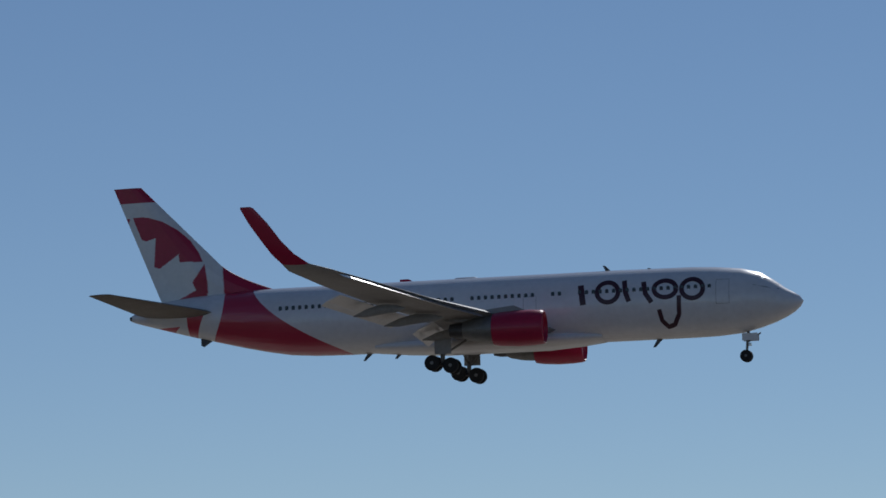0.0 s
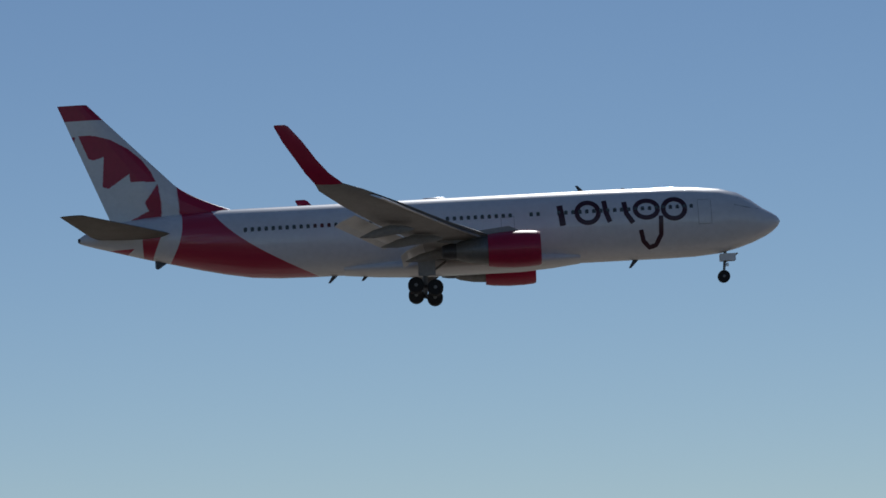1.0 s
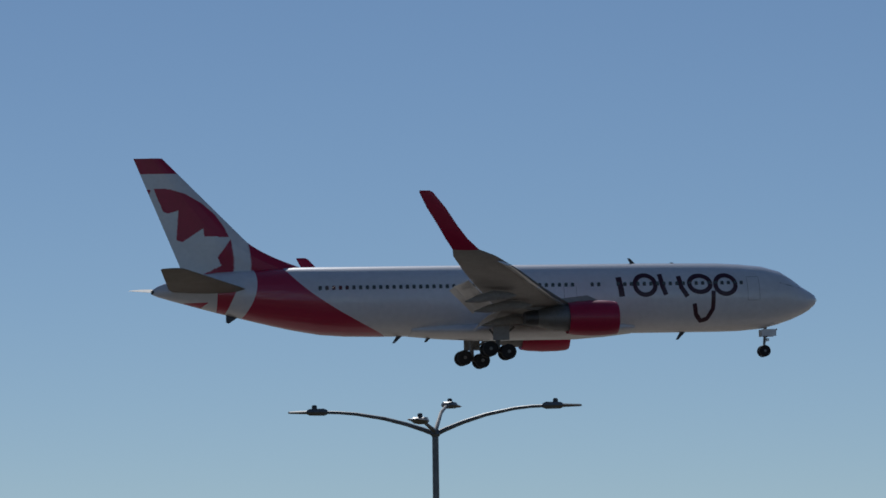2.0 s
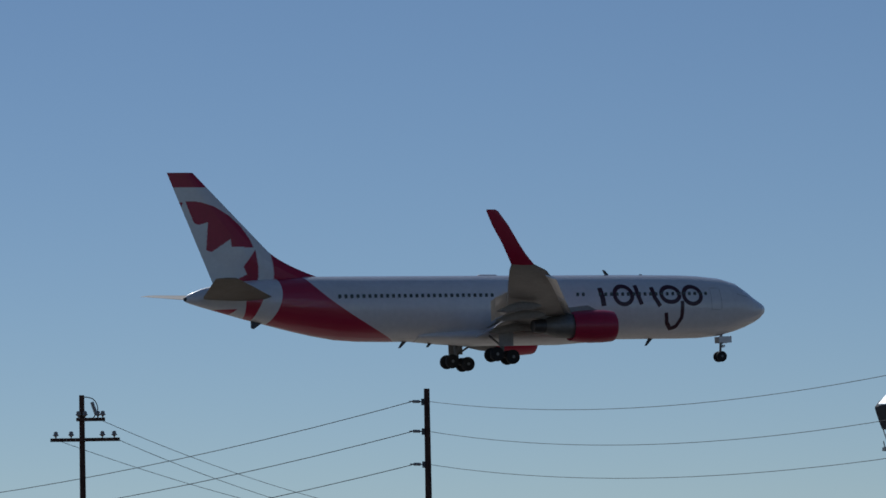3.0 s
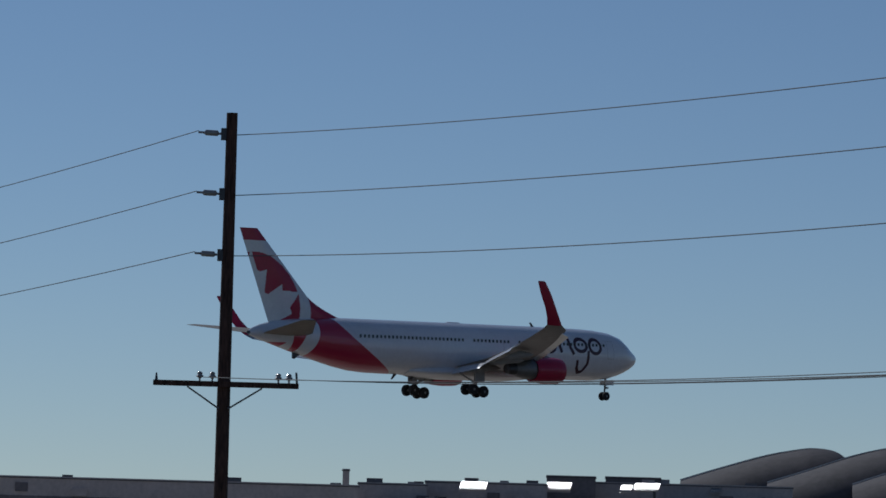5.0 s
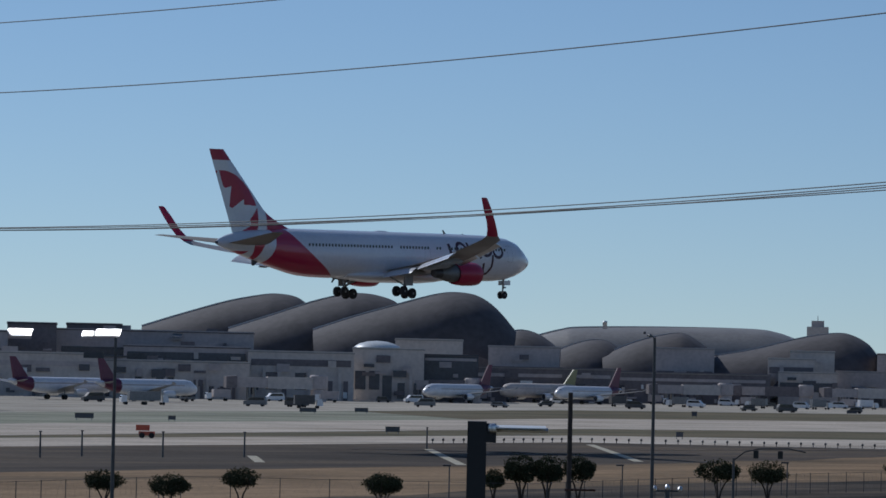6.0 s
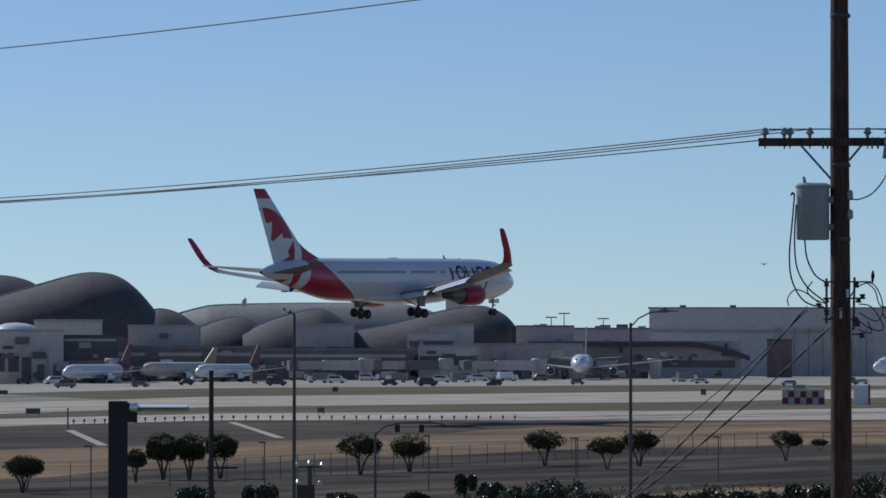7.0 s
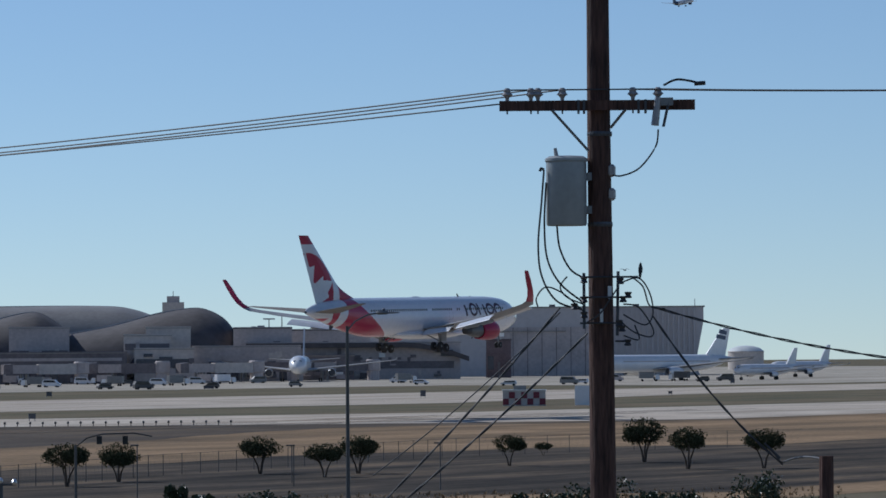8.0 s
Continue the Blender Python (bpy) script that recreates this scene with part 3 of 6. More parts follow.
# ---- far terminal buildings ----
def building(name, spot, label, wall, roof=None, depth=40.0, base=0.0, bays=0, bands=(), glaze=None, parapet=0.6, units=0, category="building", turn=0.0, clutter=True):
    """A block across the view between two bearings at a range, up to a height, with bays of glazing, window bands and roof units."""
    az0, az1, d, top = spot
    w = d * 2 * math.tan(radians((az1 - az0) / 2))
    b = thing(name, facing((az0 + az1) / 2, d, base, turn), label, category, "airport terminal buildings")
    h = top - base
    part("wall", Geo().box((0, depth / 2, h / 2), (w, depth, h)), wall, b)
    part("roof", Geo().box((0, depth / 2, h + 0.12), (w + 0.5, depth + 0.5, 0.25)), roof or ROOFGREY, b)
    if parapet:
        part("parapet", Geo().box((0, 0.1, h + parapet / 2), (w + 0.3, 0.3, parapet)), wall, b)
    for z0, z1, m in bands:
        part("window_band", Geo().box((0, -0.02, h * (z0 + z1) / 2), (w * 0.94, 0.3, h * (z1 - z0))), m, b)
    if bays:
        step = w / bays
        pier = Geo().box((0, -0.35, h * 0.33), (step * 0.22, 0.9, h * 0.66)).mesh("pier", wall)
        panes = [Geo().box((0, -0.08, h * (lo + hi) / 2), (step * k, 0.3, h * (hi - lo))).mesh("pane", m)
                 for lo, hi, k, m in ((0.03, 0.5, 0.66, glaze or WALLBLACK), (0.05, 0.36, 0.5, glaze or WALLBLACK), (0.22, 0.58, 0.74, glaze or WALLBLACK), (0.0, 0.42, 0.3, WALLDARK))]
        pick = random.Random(bays * 13 + int(w))
        for i in range(bays):
            x = -w / 2 + (i + 0.5) * step
            if pick.random() < 0.7:
                part("pier", pier, None, b).location = (x - step * 0.42, 0, 0)
            if pick.random() < 0.85:
                part("pane", pick.choice(panes), None, b).location = (x + pick.uniform(-0.08, 0.08) * step, 0, 0)
    rng = random.Random(len(name) * 7 + int(w))
    for i in range(int(w / 2.6) if clutter else 0):
        cw, ch = rng.uniform(0.8, 4.5), rng.uniform(0.6, 2.6)
        cz = rng.choice((rng.uniform(0, 2.0), rng.uniform(0.3, 0.8) * h))
        part(rng.choice(("service_door", "vent_panel", "facade_panel")), Geo().box((0, 0, ch / 2), (cw, rng.uniform(0.3, 1.4), ch)), rng.choice((WALLDARK, WALLBLACK, WALLLIGHT, WALLGREY, WALLDARK, BEACON if i % 5 == 0 else WALLGREY)), b).location = (rng.uniform(-0.48, 0.48) * w, -0.25, min(cz, h - ch))
    for i in range(units):
        s = rng.uniform(1.2, 3.0)
        part("roof_unit", Geo().box((0, 0, s * 0.3), (s * 1.6, s, s * 0.6)), WALLGREY if i % 2 else WALLDARK, b).location = (rng.uniform(-0.45, 0.45) * w, rng.uniform(3, depth * 0.6), h + 0.2)
    return b


building("terminal_block", (36.69, 41.71, 1148.0, 15.3), "low dark terminal block with flat roof", WALLGREY, ROOFDARK, 50, bands=((0.55, 0.7, WALLDARK),), units=5)
building("terminal_block", (41.7, 42.61, 1205.0, 16.5), "low dark terminal block with flat roof", WALLGREY, ROOFDARK, 50, bands=((0.6, 0.75, WALLDARK),), units=3)
building("terminal_block", (42.59, 44.21, 1222.0, 17.6), "long dark grey terminal block", WALLGREY, ROOFDARK, 50, bands=((0.62, 0.74, WALLDARK),), units=4)
building("terminal_block", (44.2, 44.85, 1262.0, 20.4), "dark boxy terminal block above the rest", WALLDARK, ROOFDARK, 30)
building("terminal_block", (44.98, 45.71, 1281.0, 20.7), "dark boxy terminal block above the rest", WALLDARK, ROOFDARK, 30)
building("terminal_block", (44.84, 47.46, 1276.0, 19.0), "grey terminal block with dark window bands", WALLGREY, ROOFDARK, 40, bands=((0.62, 0.75, WALLBLACK),), units=4)
building("terminal_hall", (36.7, 42.09, 1082.0, 8.8), "long low grey terminal hall with window bands", WALLLIGHT, ROOFGREY, 30, bands=((0.7, 0.9, WALLDARK), (0.3, 0.5, WALLBLACK)), bays=12)
building("terminal_hall", (42.07, 43.73, 1171.0, 11.7), "grey terminal hall with dark glazing", WALLGREY, ROOFGREY, 30, bands=((0.6, 0.8, WALLDARK), (0.2, 0.45, WALLBLACK)), bays=10, units=3)
building("terminal_hall", (43.72, 45.46, 1177.0, 11.6), "plain pale grey terminal hall", WALLLIGHT, ROOFGREY, 40, bands=((0.72, 0.84, WALLGREY),), units=2)
building("terminal_hall", (45.45, 47.41, 1210.0, 10.1), "plain pale grey terminal hall", WALLLIGHT, ROOFGREY, 40, bays=14, units=3)
building("terminal_hall", (45.74, 47.41, 1254.0, 14.5), "grey upper terminal storey with dark bands", WALLGREY, ROOFDARK, 30, bands=((0.72, 0.9, WALLBLACK),), units=2)
building("columned_hall", (47.39, 48.8, 1246.0, 13.6), "terminal hall with concrete columns and dark glazing", WALLLIGHT, ROOFGREY, 30, bays=7, bands=((0.72, 0.86, WALLDARK),))
dome_hall = building("domed_hall", (48.78, 49.73, 1281.0, 15.3), "pale columned hall with a shallow white dome", WALLLIGHT, ROOFGREY, 40, bays=5)
part("dome", Geo().lathe([(7.2, 0), (6.6, 0.8), (5.2, 1.6), (3.0, 2.2), (0.2, 2.45)], 28, c=(-3.5, 9, 15.5)), BEACON, dome_hall, "shallow white dome", True)
building("glazed_hall", (49.72, 50.45, 1303.0, 13.8), "black glazed hall beside the gates", WALLBLACK, ROOFDARK, 30, bands=((0.9, 0.96, WALLGREY),))
building("glazed_hall", (49.34, 50.24, 1355.0, 18.8), "pale upper hall behind the glazed block", WALLLIGHT, ROOFGREY, 30)
building("gate_block", (50.58, 51.53, 1400.0, 17.5), "grey concrete gate block", WALLGREY, ROOFGREY, 30, bands=((0.1, 0.55, WALLDARK),))
building("gate_block", (52.79, 53.58, 1477.0, 18.6), "grey concrete gate block", WALLGREY, ROOFGREY, 30, bands=((0.1, 0.6, WALLDARK),))
building("concourse", (50.24, 52.27, 1374.0, 10.7), "dark glazed concourse along the apron", WALLDARK, ROOFGREY, 30, bays=11, bands=((0.75, 0.85, WALLGREY),))
building("concourse", (52.23, 54.33, 1448.0, 10.1), "dark glazed concourse along the apron", WALLDARK, ROOFGREY, 30, bays=12, bands=((0.75, 0.85, WALLGREY),))
building("beige_block", (54.29, 54.91, 1467.0, 15.8), "beige concrete block with square windows", WALLLIGHT, ROOFGREY, 30, bands=((0.7, 0.84, WALLDARK),))
building("beige_block", (54.58, 55.17, 1488.0, 18.5), "beige concrete block with square windows", WALLLIGHT, ROOFGREY, 30)
building("beige_block", (54.43, 55.21, 1454.0, 11.2), "low beige block with a dark doorway", WALLLIGHT, ROOFGREY, 20, bands=((0.45, 0.72, WALLBLACK),))
building("service_block", (55.73, 56.5, 1596.0, 18.9), "long grey service block", WALLGREY, ROOFDARK, 30, units=2)
building("service_block", (56.47, 57.53, 1638.0, 18.3), "long grey service block", WALLGREY, ROOFDARK, 30, units=4)
building("service_shed", (55.19, 56.62, 1520.0, 12.0), "low grey service shed", WALLGREY, ROOFGREY, 20, bays=9)
building("service_shed", (56.61, 57.32, 1563.0, 8.6), "low dark service shed with bays", WALLDARK, ROOFGREY, 20, bays=5)
az, d, top = (52.12, 1710.0, 30.1)
vent = thing("roof_vent", facing(az, d, top - 2.6), "small pale vent hut on the curved roof", "roof vent")
part("hut", Geo().box((0, 1, 1.2), (1.8, 2, 2.4)), WALLLIGHT, vent)
part("cowl", Geo().lathe([(0.8, 2.4), (1.1, 2.7), (0.6, 3.3)], 12), BEACON, vent)
# skylights that shine in the sun: their glint comes from added tilted metal slats
for spot in ((43.04, 43.39, 1207.0, 17.4), (44.03, 44.16, 1225.0, 17.6), (44.18, 44.51, 1231.0, 18.1), (45.17, 45.32, 1250.0, 18.2), (45.35, 45.68, 1256.0, 18.7), (46.37, 46.5, 1274.0, 19.0), (47.17, 47.28, 1293.0, 19.2)):
    az0, az1, d, top = spot
    w = d * 2 * math.tan(radians((az1 - az0) / 2))
    s = thing("skylight", facing((az0 + az1) / 2, d, top - 2.0), "bright slanted roof skylight, its sun glint made by added metal slats", "skylight", "roof skylights")
    part("frame", Geo().box((0, 3.0, 0.4), (w + 0.4, 5.2, 1.2)), WALLGREY, s)
    for i in range(12):
        x0, x1 = -w / 2 + w * i / 12, -w / 2 + w * (i + 1) / 12 - 0.03
        rise = 0.774 * (x1 - x0)
        quad = [(x0, 0.0, 0.3), (x1, 0.0, 0.3 + rise), (x1 + 0.6, 3.0, 2.35 + rise), (x0 + 0.6, 3.0, 2.35)]
        part("glint_slat", Geo().loft([quad, [(x, y + 0.05, z - 0.1) for x, y, z in quad]]), GLINTMETAL, s)
chimney = building("chimney", (41.49, 41.58, 1209.0, 20.1), "square concrete chimney on a roof", WALLGREY, ROOFDARK, 2.0, category="chimney", clutter=False)


def vault(rows, label, material, depth=90.0, thick=1.6):
    """One swept roof vault: its profile across the view, a shell with depth and a dark glazed front."""
    az, d, _ = rows[len(rows) // 2]
    m = facing(az, d)
    inv = m.inverted()
    prof = []
    for a, r, z in rows:
        p = inv @ polar(a, d, z)
        prof.append((p.x * 1.0, z))
    fine = []
    n = len(prof)
    for i in range(n - 1):
        p0, p1, p2, p3 = prof[max(i - 1, 0)], prof[i], prof[i + 1], prof[min(i + 2, n - 1)]
        for k in range(6):
            t = k / 6
            f = [0.5 * (2 * p1[c] + (p2[c] - p0[c]) * t + (2 * p0[c] - 5 * p1[c] + 4 * p2[c] - p3[c]) * t * t + (3 * p1[c] - p0[c] - 3 * p2[c] + p3[c]) * t ** 3) for c in (0, 1)]
            fine.append(tuple(f))
    fine.append(prof[-1])
    v = thing("roof_vault", m, label, "terminal roof", "wave roofs of the terminal")
    g, n = Geo(), len(fine)
    xm = (fine[0][0] + fine[-1][0]) / 2
    rings = ((0.0, 0.42, 0.95), (3.0, 0.6, 0.965), (8.0, 0.78, 0.98), (15.0, 0.91, 0.992), (24.0, 0.98, 1.0), (32.0, 1.0, 1.0), (depth, 1.0, 1.0))
    for y, up, k in rings:
        g.v += [(xm + (x - xm) * k, y, z * up) for x, z in fine]
    for r in range(len(rings) - 1):
        for q in range(n - 1):
            a = r * n + q
            g.face([a, a + 1, a + n + 1, a + n])
    part("shell", g, material, v, "", True)
    part("rim", Geo().tube([(x, 27.0, z - 0.1) for x, z in fine], [0.6 * max(0.12, 1 - i / (n * 0.7)) for i in range(n)], 6), WALLLIGHT, v, "pale metal edge along the roof", True)
    part("end_wall", Geo().prism([(fine[0][0] * 0.96, 0.0)] + [(xm + (x - xm) * 0.95, max(0.4, z * 0.42)) for x, z in fine] + [(fine[-1][0] * 0.96, 0.0)], 0.05, 0.9), WALLDARK, v)
    return v


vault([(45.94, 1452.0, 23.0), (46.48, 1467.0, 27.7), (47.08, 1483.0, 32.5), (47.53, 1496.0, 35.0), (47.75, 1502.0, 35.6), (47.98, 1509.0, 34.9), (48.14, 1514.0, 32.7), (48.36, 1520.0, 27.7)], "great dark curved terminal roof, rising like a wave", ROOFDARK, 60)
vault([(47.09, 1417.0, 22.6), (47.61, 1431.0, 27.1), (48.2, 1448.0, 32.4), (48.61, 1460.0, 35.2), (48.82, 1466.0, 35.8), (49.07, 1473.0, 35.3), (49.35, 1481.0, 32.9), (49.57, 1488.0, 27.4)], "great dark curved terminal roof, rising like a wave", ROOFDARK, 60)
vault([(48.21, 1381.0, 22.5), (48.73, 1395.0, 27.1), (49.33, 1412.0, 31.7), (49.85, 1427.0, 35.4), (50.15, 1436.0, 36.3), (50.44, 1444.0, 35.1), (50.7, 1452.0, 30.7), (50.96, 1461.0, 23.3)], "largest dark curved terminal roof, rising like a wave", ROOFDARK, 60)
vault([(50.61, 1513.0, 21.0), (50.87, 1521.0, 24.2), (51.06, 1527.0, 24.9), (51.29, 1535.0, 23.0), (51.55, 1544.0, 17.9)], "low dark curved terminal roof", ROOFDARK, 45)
vault([(51.2, 1660.0, 24.8), (51.51, 1671.0, 27.4), (51.81, 1682.0, 28.7), (52.94, 1726.0, 29.5), (54.07, 1772.0, 29.4), (54.44, 1788.0, 28.0), (54.7, 1800.0, 25.4)], "long pale grey curved terminal roof", ROOFGREY, 60)
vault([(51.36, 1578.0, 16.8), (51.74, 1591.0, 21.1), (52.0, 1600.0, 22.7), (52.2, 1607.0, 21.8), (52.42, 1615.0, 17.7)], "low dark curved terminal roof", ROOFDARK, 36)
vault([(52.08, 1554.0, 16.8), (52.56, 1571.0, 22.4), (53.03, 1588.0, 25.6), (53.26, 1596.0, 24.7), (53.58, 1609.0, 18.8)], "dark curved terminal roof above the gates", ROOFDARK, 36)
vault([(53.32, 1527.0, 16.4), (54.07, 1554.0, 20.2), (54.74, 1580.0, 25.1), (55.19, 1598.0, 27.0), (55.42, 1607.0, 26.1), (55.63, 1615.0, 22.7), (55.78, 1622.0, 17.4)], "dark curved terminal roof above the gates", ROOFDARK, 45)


def hangar():
    az0, az1, d, top = (57.5, 61.93, 1745.0, 27.3)
    w = d * 2 * math.tan(radians((az1 - az0) / 2))
    h = thing("hangar", facing((az0 + az1) / 2, d), "huge pale grey hangar with ribbed cladding", "hangar")
    part("wall", Geo().prism([(-w / 2, 0), (w / 2 - 1.5, 0), (w / 2 - 3.4, 4), (w / 2, top * 0.8), (w / 2, top), (-w / 2, top)], 0, 60), HANGARWALL, h)
    part("roof", Geo().box((0, 30, top + 0.3), (w + 1, 61, 0.6)), ROOFGREY, h)
    rib = Geo().prism([(-0.3, 0), (0.3, 0), (0.3, top - 0.6), (-0.3, top - 0.6)], -0.9, 0.05).mesh("rib", HANGARWALL)
    for i in range(16):
        part("rib", rib, None, h).location = (w * (0.24 + 0.0155 * i), 0, 0)
    part("door", Geo().box((w * 0.02, -0.2, top * 0.36), (w * 0.3, 0.5, top * 0.72)), WALLGREY, h, "tall grey sliding doors")
    seam = Geo().box((0, -0.5, top * 0.36), (0.25, 0.2, top * 0.72)).mesh("seam", WALLDARK)
    for i in range(7):
        part("seam", seam, None, h).location = (w * (-0.11 + 0.043 * i), 0, 0)
    part("ledge", Geo().box((-w * 0.2, -0.6, top * 0.66), (w * 0.58, 1.2, 0.4)), ROOFGREY, h)
    for x in (-0.4, -0.25, 0.05, 0.3):
        part("roof_unit", Geo().box((w * x, 4, top + 1.0), (2.5, 2, 0.9)), WALLDARK, h)
    part("mast", Geo().tube([(w * 0.475, 3, top), (w * 0.475, 3, top + 3.4)], 0.15, 6), STEELGREY, h)


hangar()
lean = building("hangar_annex", (55.9, 58.72, 1585.0, 13.2), "dark grey hangar annex with a pale roof edge", WALLGREY, ROOFGREY, 12, bands=((0.3, 0.5, WALLDARK),), units=1)
aw = 1585.0 * 2 * math.tan(radians((58.72 - 55.9) / 2))
canopy = Geo()
for i in range(14):
    u0, u1 = i / 14, (i + 1) / 14
    drop = lambda u: 5.2 * max(0.0, (u - 0.72) / 0.28) ** 1.7
    x0, x1 = aw * (u0 * 1.04 - 0.5), aw * (u1 * 1.04 - 0.5)
    canopy.prism([(x0, 11.6 - drop(u0)), (x1, 11.6 - drop(u1)), (x1, 13.4 - drop(u1)), (x0, 13.4 - drop(u0))], -4.0, 0.5)
part("canopy", canopy, ROOFDARK, lean, "dark canopy that curves down at its end")
pane_small = Geo().box((0, -0.1, 0), (1.2, 0.3, 0.9)).mesh("window_pane", WALLDARK)
for i in range(9):
    part("window_pane", pane_small, None, lean).location = (aw * (-0.1 + i * 0.045), 0, 7.6)
building("tail_dock", (59.06, 59.39, 1642.0, 14.1), "rusty brown aircraft tail dock tower", mat("brown_cladding", (0.18, 0.13, 0.13), 0.8, 0, 0.4, 0.3), ROOFDARK, 12, bays=3, clutter=False)
tank = thing("storage_tank", facing(62.49, 2273.0), "pale round storage tank with a domed roof", "tank")
part("shell", Geo().lathe([(9.4, 0), (9.4, 9.0), (9.7, 9.2), (9.5, 9.6)], 32), WALLLIGHT, tank, "", True)
part("dome", Geo().lathe([(9.4, 9.6), (7.5, 11.2), (4.0, 12.2), (0.2, 12.5)], 32), BEACON, tank, "", True)


def control_tower():
    d = 1700.0
    az = 31.25
    Z = (91.77, 89.76, 87.75, 81.72, 75.92, 67.45, 65.22, 59.42, 50.29)
    px = d / 7626.0
    t = thing("control_tower", facing(az, d, 0, 11), "tall dark airport control tower with a flared cab", "tower")
    part("shaft", Geo().lathe([(37.5 * px, 0), (37 * px, Z[8]), (38 * px, Z[6]), (44 * px, Z[5] + 2.0)], 12), WALLDARK, t, "dark concrete shaft")
    part("cab_base", Geo().lathe([(42 * px, Z[5] - 1.2), (66 * px, Z[5]), (72 * px, Z[5] + 4.0), (77 * px, Z[4] - 0.8), (77 * px, Z[4])], 12), ROOFDARK, t, "dark flared lower cab")
    part("cab_roof", Geo().lathe([(77 * px, Z[4] + 0.05), (70 * px, Z[4] + 2.0), (58 * px, Z[4] + 4.4), (34 * px, Z[3] + 0.4)], 16), ROOFDARK, t, "curved dark roof of the lower cab", True)
    # added polished sheets stand in for the sunlit left of the roof
    for k in range(5):
        a0, a1 = radians(192 + 11 * k), radians(202.5 + 11 * k)
        sheet = [(r * px * math.cos(q), r * px * math.sin(q), Z[4] + z) for r, z, q in ((76, 0.5, a0), (76, 0.5, a1), (60, 4.3, a1), (60, 4.3, a0))]
        part("roof_glint", Geo().loft([sheet, [(x, y, z + 0.5) for x, y, z in sheet]]), GLINTMETAL, t, "added bright sheet for the sunlit side of the roof")
    part("upper_cab", Geo().lathe([(30 * px, Z[3]), (33 * px, Z[3] + 4.2), (37 * px, Z[2] - 0.5), (36 * px, Z[2])], 10), WALLBLACK, t, "dark glazed upper cab")
    part("sill", Geo().lathe([(31 * px, Z[3]), (34 * px, Z[3] + 0.1), (35 * px, Z[3] + 1.1), (32 * px, Z[3] + 1.2)], 10), STEELGREY, t)
    part("top_roof", Geo().lathe([(36 * px, Z[2]), (24 * px, Z[1]), (22 * px, Z[1] + 0.6)], 10), ROOFDARK, t)
    for k in range(10):
        a = 2 * math.pi * k / 10
        part("rail_post", Geo().tube([(21 * px * math.cos(a), 21 * px * math.sin(a), Z[1] + 0.5), (21 * px * math.cos(a), 21 * px * math.sin(a), Z[0])], 0.12, 5), STEELGREY, t)
    part("railing", Geo().lathe([(21 * px, Z[0] - 0.25), (21.6 * px, Z[0]), (21.0 * px, Z[0])], 10), STEELGREY, t)
    part("mast", Geo().tube([(-16 * px, 0, Z[1]), (-16 * px, 0, Z[0] + 2.6)], 0.3, 6), STEELGREY, t)
    # side balconies, hung from the cab on thin rods
    for s in (-1, 1):
        for z, r, th in ((Z[7], 63, 1.5), (Z[8], 50, 1.9)):
            part("balcony", Geo().box((s * (34 + r) / 2 * px, 0, z), ((r - 34) * px, 7.0, th)), STEELGREY, t, "small side balcony")
        part("rail_post", Geo().tube([(s * 62 * px, -2, Z[7]), (s * 65 * px, -2, Z[7] + 3.0)], 0.22, 5), STEELGREY, t)
        for y in (-5.0, 4.0):
            part("strut", Geo().tube([(s * 61 * px, y, Z[5] + 0.5), (s * 50 * px, y * 0.6, Z[7])], 0.24, 6), WALLLIGHT, t)
            part("strut", Geo().tube([(s * 55 * px, y * 0.6, Z[7]), (s * 47 * px, y * 0.5, Z[8])], 0.24, 6), WALLLIGHT, t)
    for x0, x1 in ((4, 15), (21, 9), (62, 48), (50, 46), (-46, -40)):
        part("strut", Geo().tube([(x0 * px, -17.5 + 0.0026 * x0 * x0, Z[4] - 1.0), (x1 * px, -11.5 + 0.002 * x1 * x1, Z[7] + 1.0)], 0.36, 6), WALLLIGHT, t, "pale raking strut")


control_tower()


def arches():
    az, d, top = (26.606, 1500.0, 34.16)
    b = thing("arched_pavilion", facing(az, d), "spider-like pavilion of crossing pale arches", "landmark")
    for turn in (0, 62):
        c, s = math.cos(radians(turn)), math.sin(radians(turn))
        pts = []
        for i in range(25):
            x = -45 + 90 * i / 24
            pts.append((x * c, x * s, max(-0.2, top - 1.0 - 0.0165 * x * x)))
        part("arch", Geo().tube(pts, [1.0 + 0.5 * abs(i - 12) / 12 for i in range(25)], 8), WALLLIGHT, b, "", True)
    part("disc", Geo().lathe([(0.5, 12), (14, 12.5), (18, 14), (18, 16), (12, 17.5), (3, 18)], 28), WALLLIGHT, b, "", True)
    part("core", Geo().lathe([(6, 0), (6, 12.5)], 20), WALLGREY, b)


arches()
ctl = thing("ramp_tower", facing(54.94, 1715.0), "small pale ramp control tower behind the roofs", "tower")
zt = 32.6
part("shaft", Geo().box((0, 0, zt / 2 - 3), (4.4, 5, zt - 6)), WALLLIGHT, ctl)
part("cab", Geo().box((0, 0, zt - 4.2), (8.6, 7, 3.6)), WALLLIGHT, ctl)
part("cab", Geo().box((0, 0, zt - 1.2), (5.0, 5, 2.4)), WALLGREY, ctl)
part("mast", Geo().tube([(0, 0, zt), (0, 0, zt + 2)], 0.15, 6), STEELGREY, ctl)


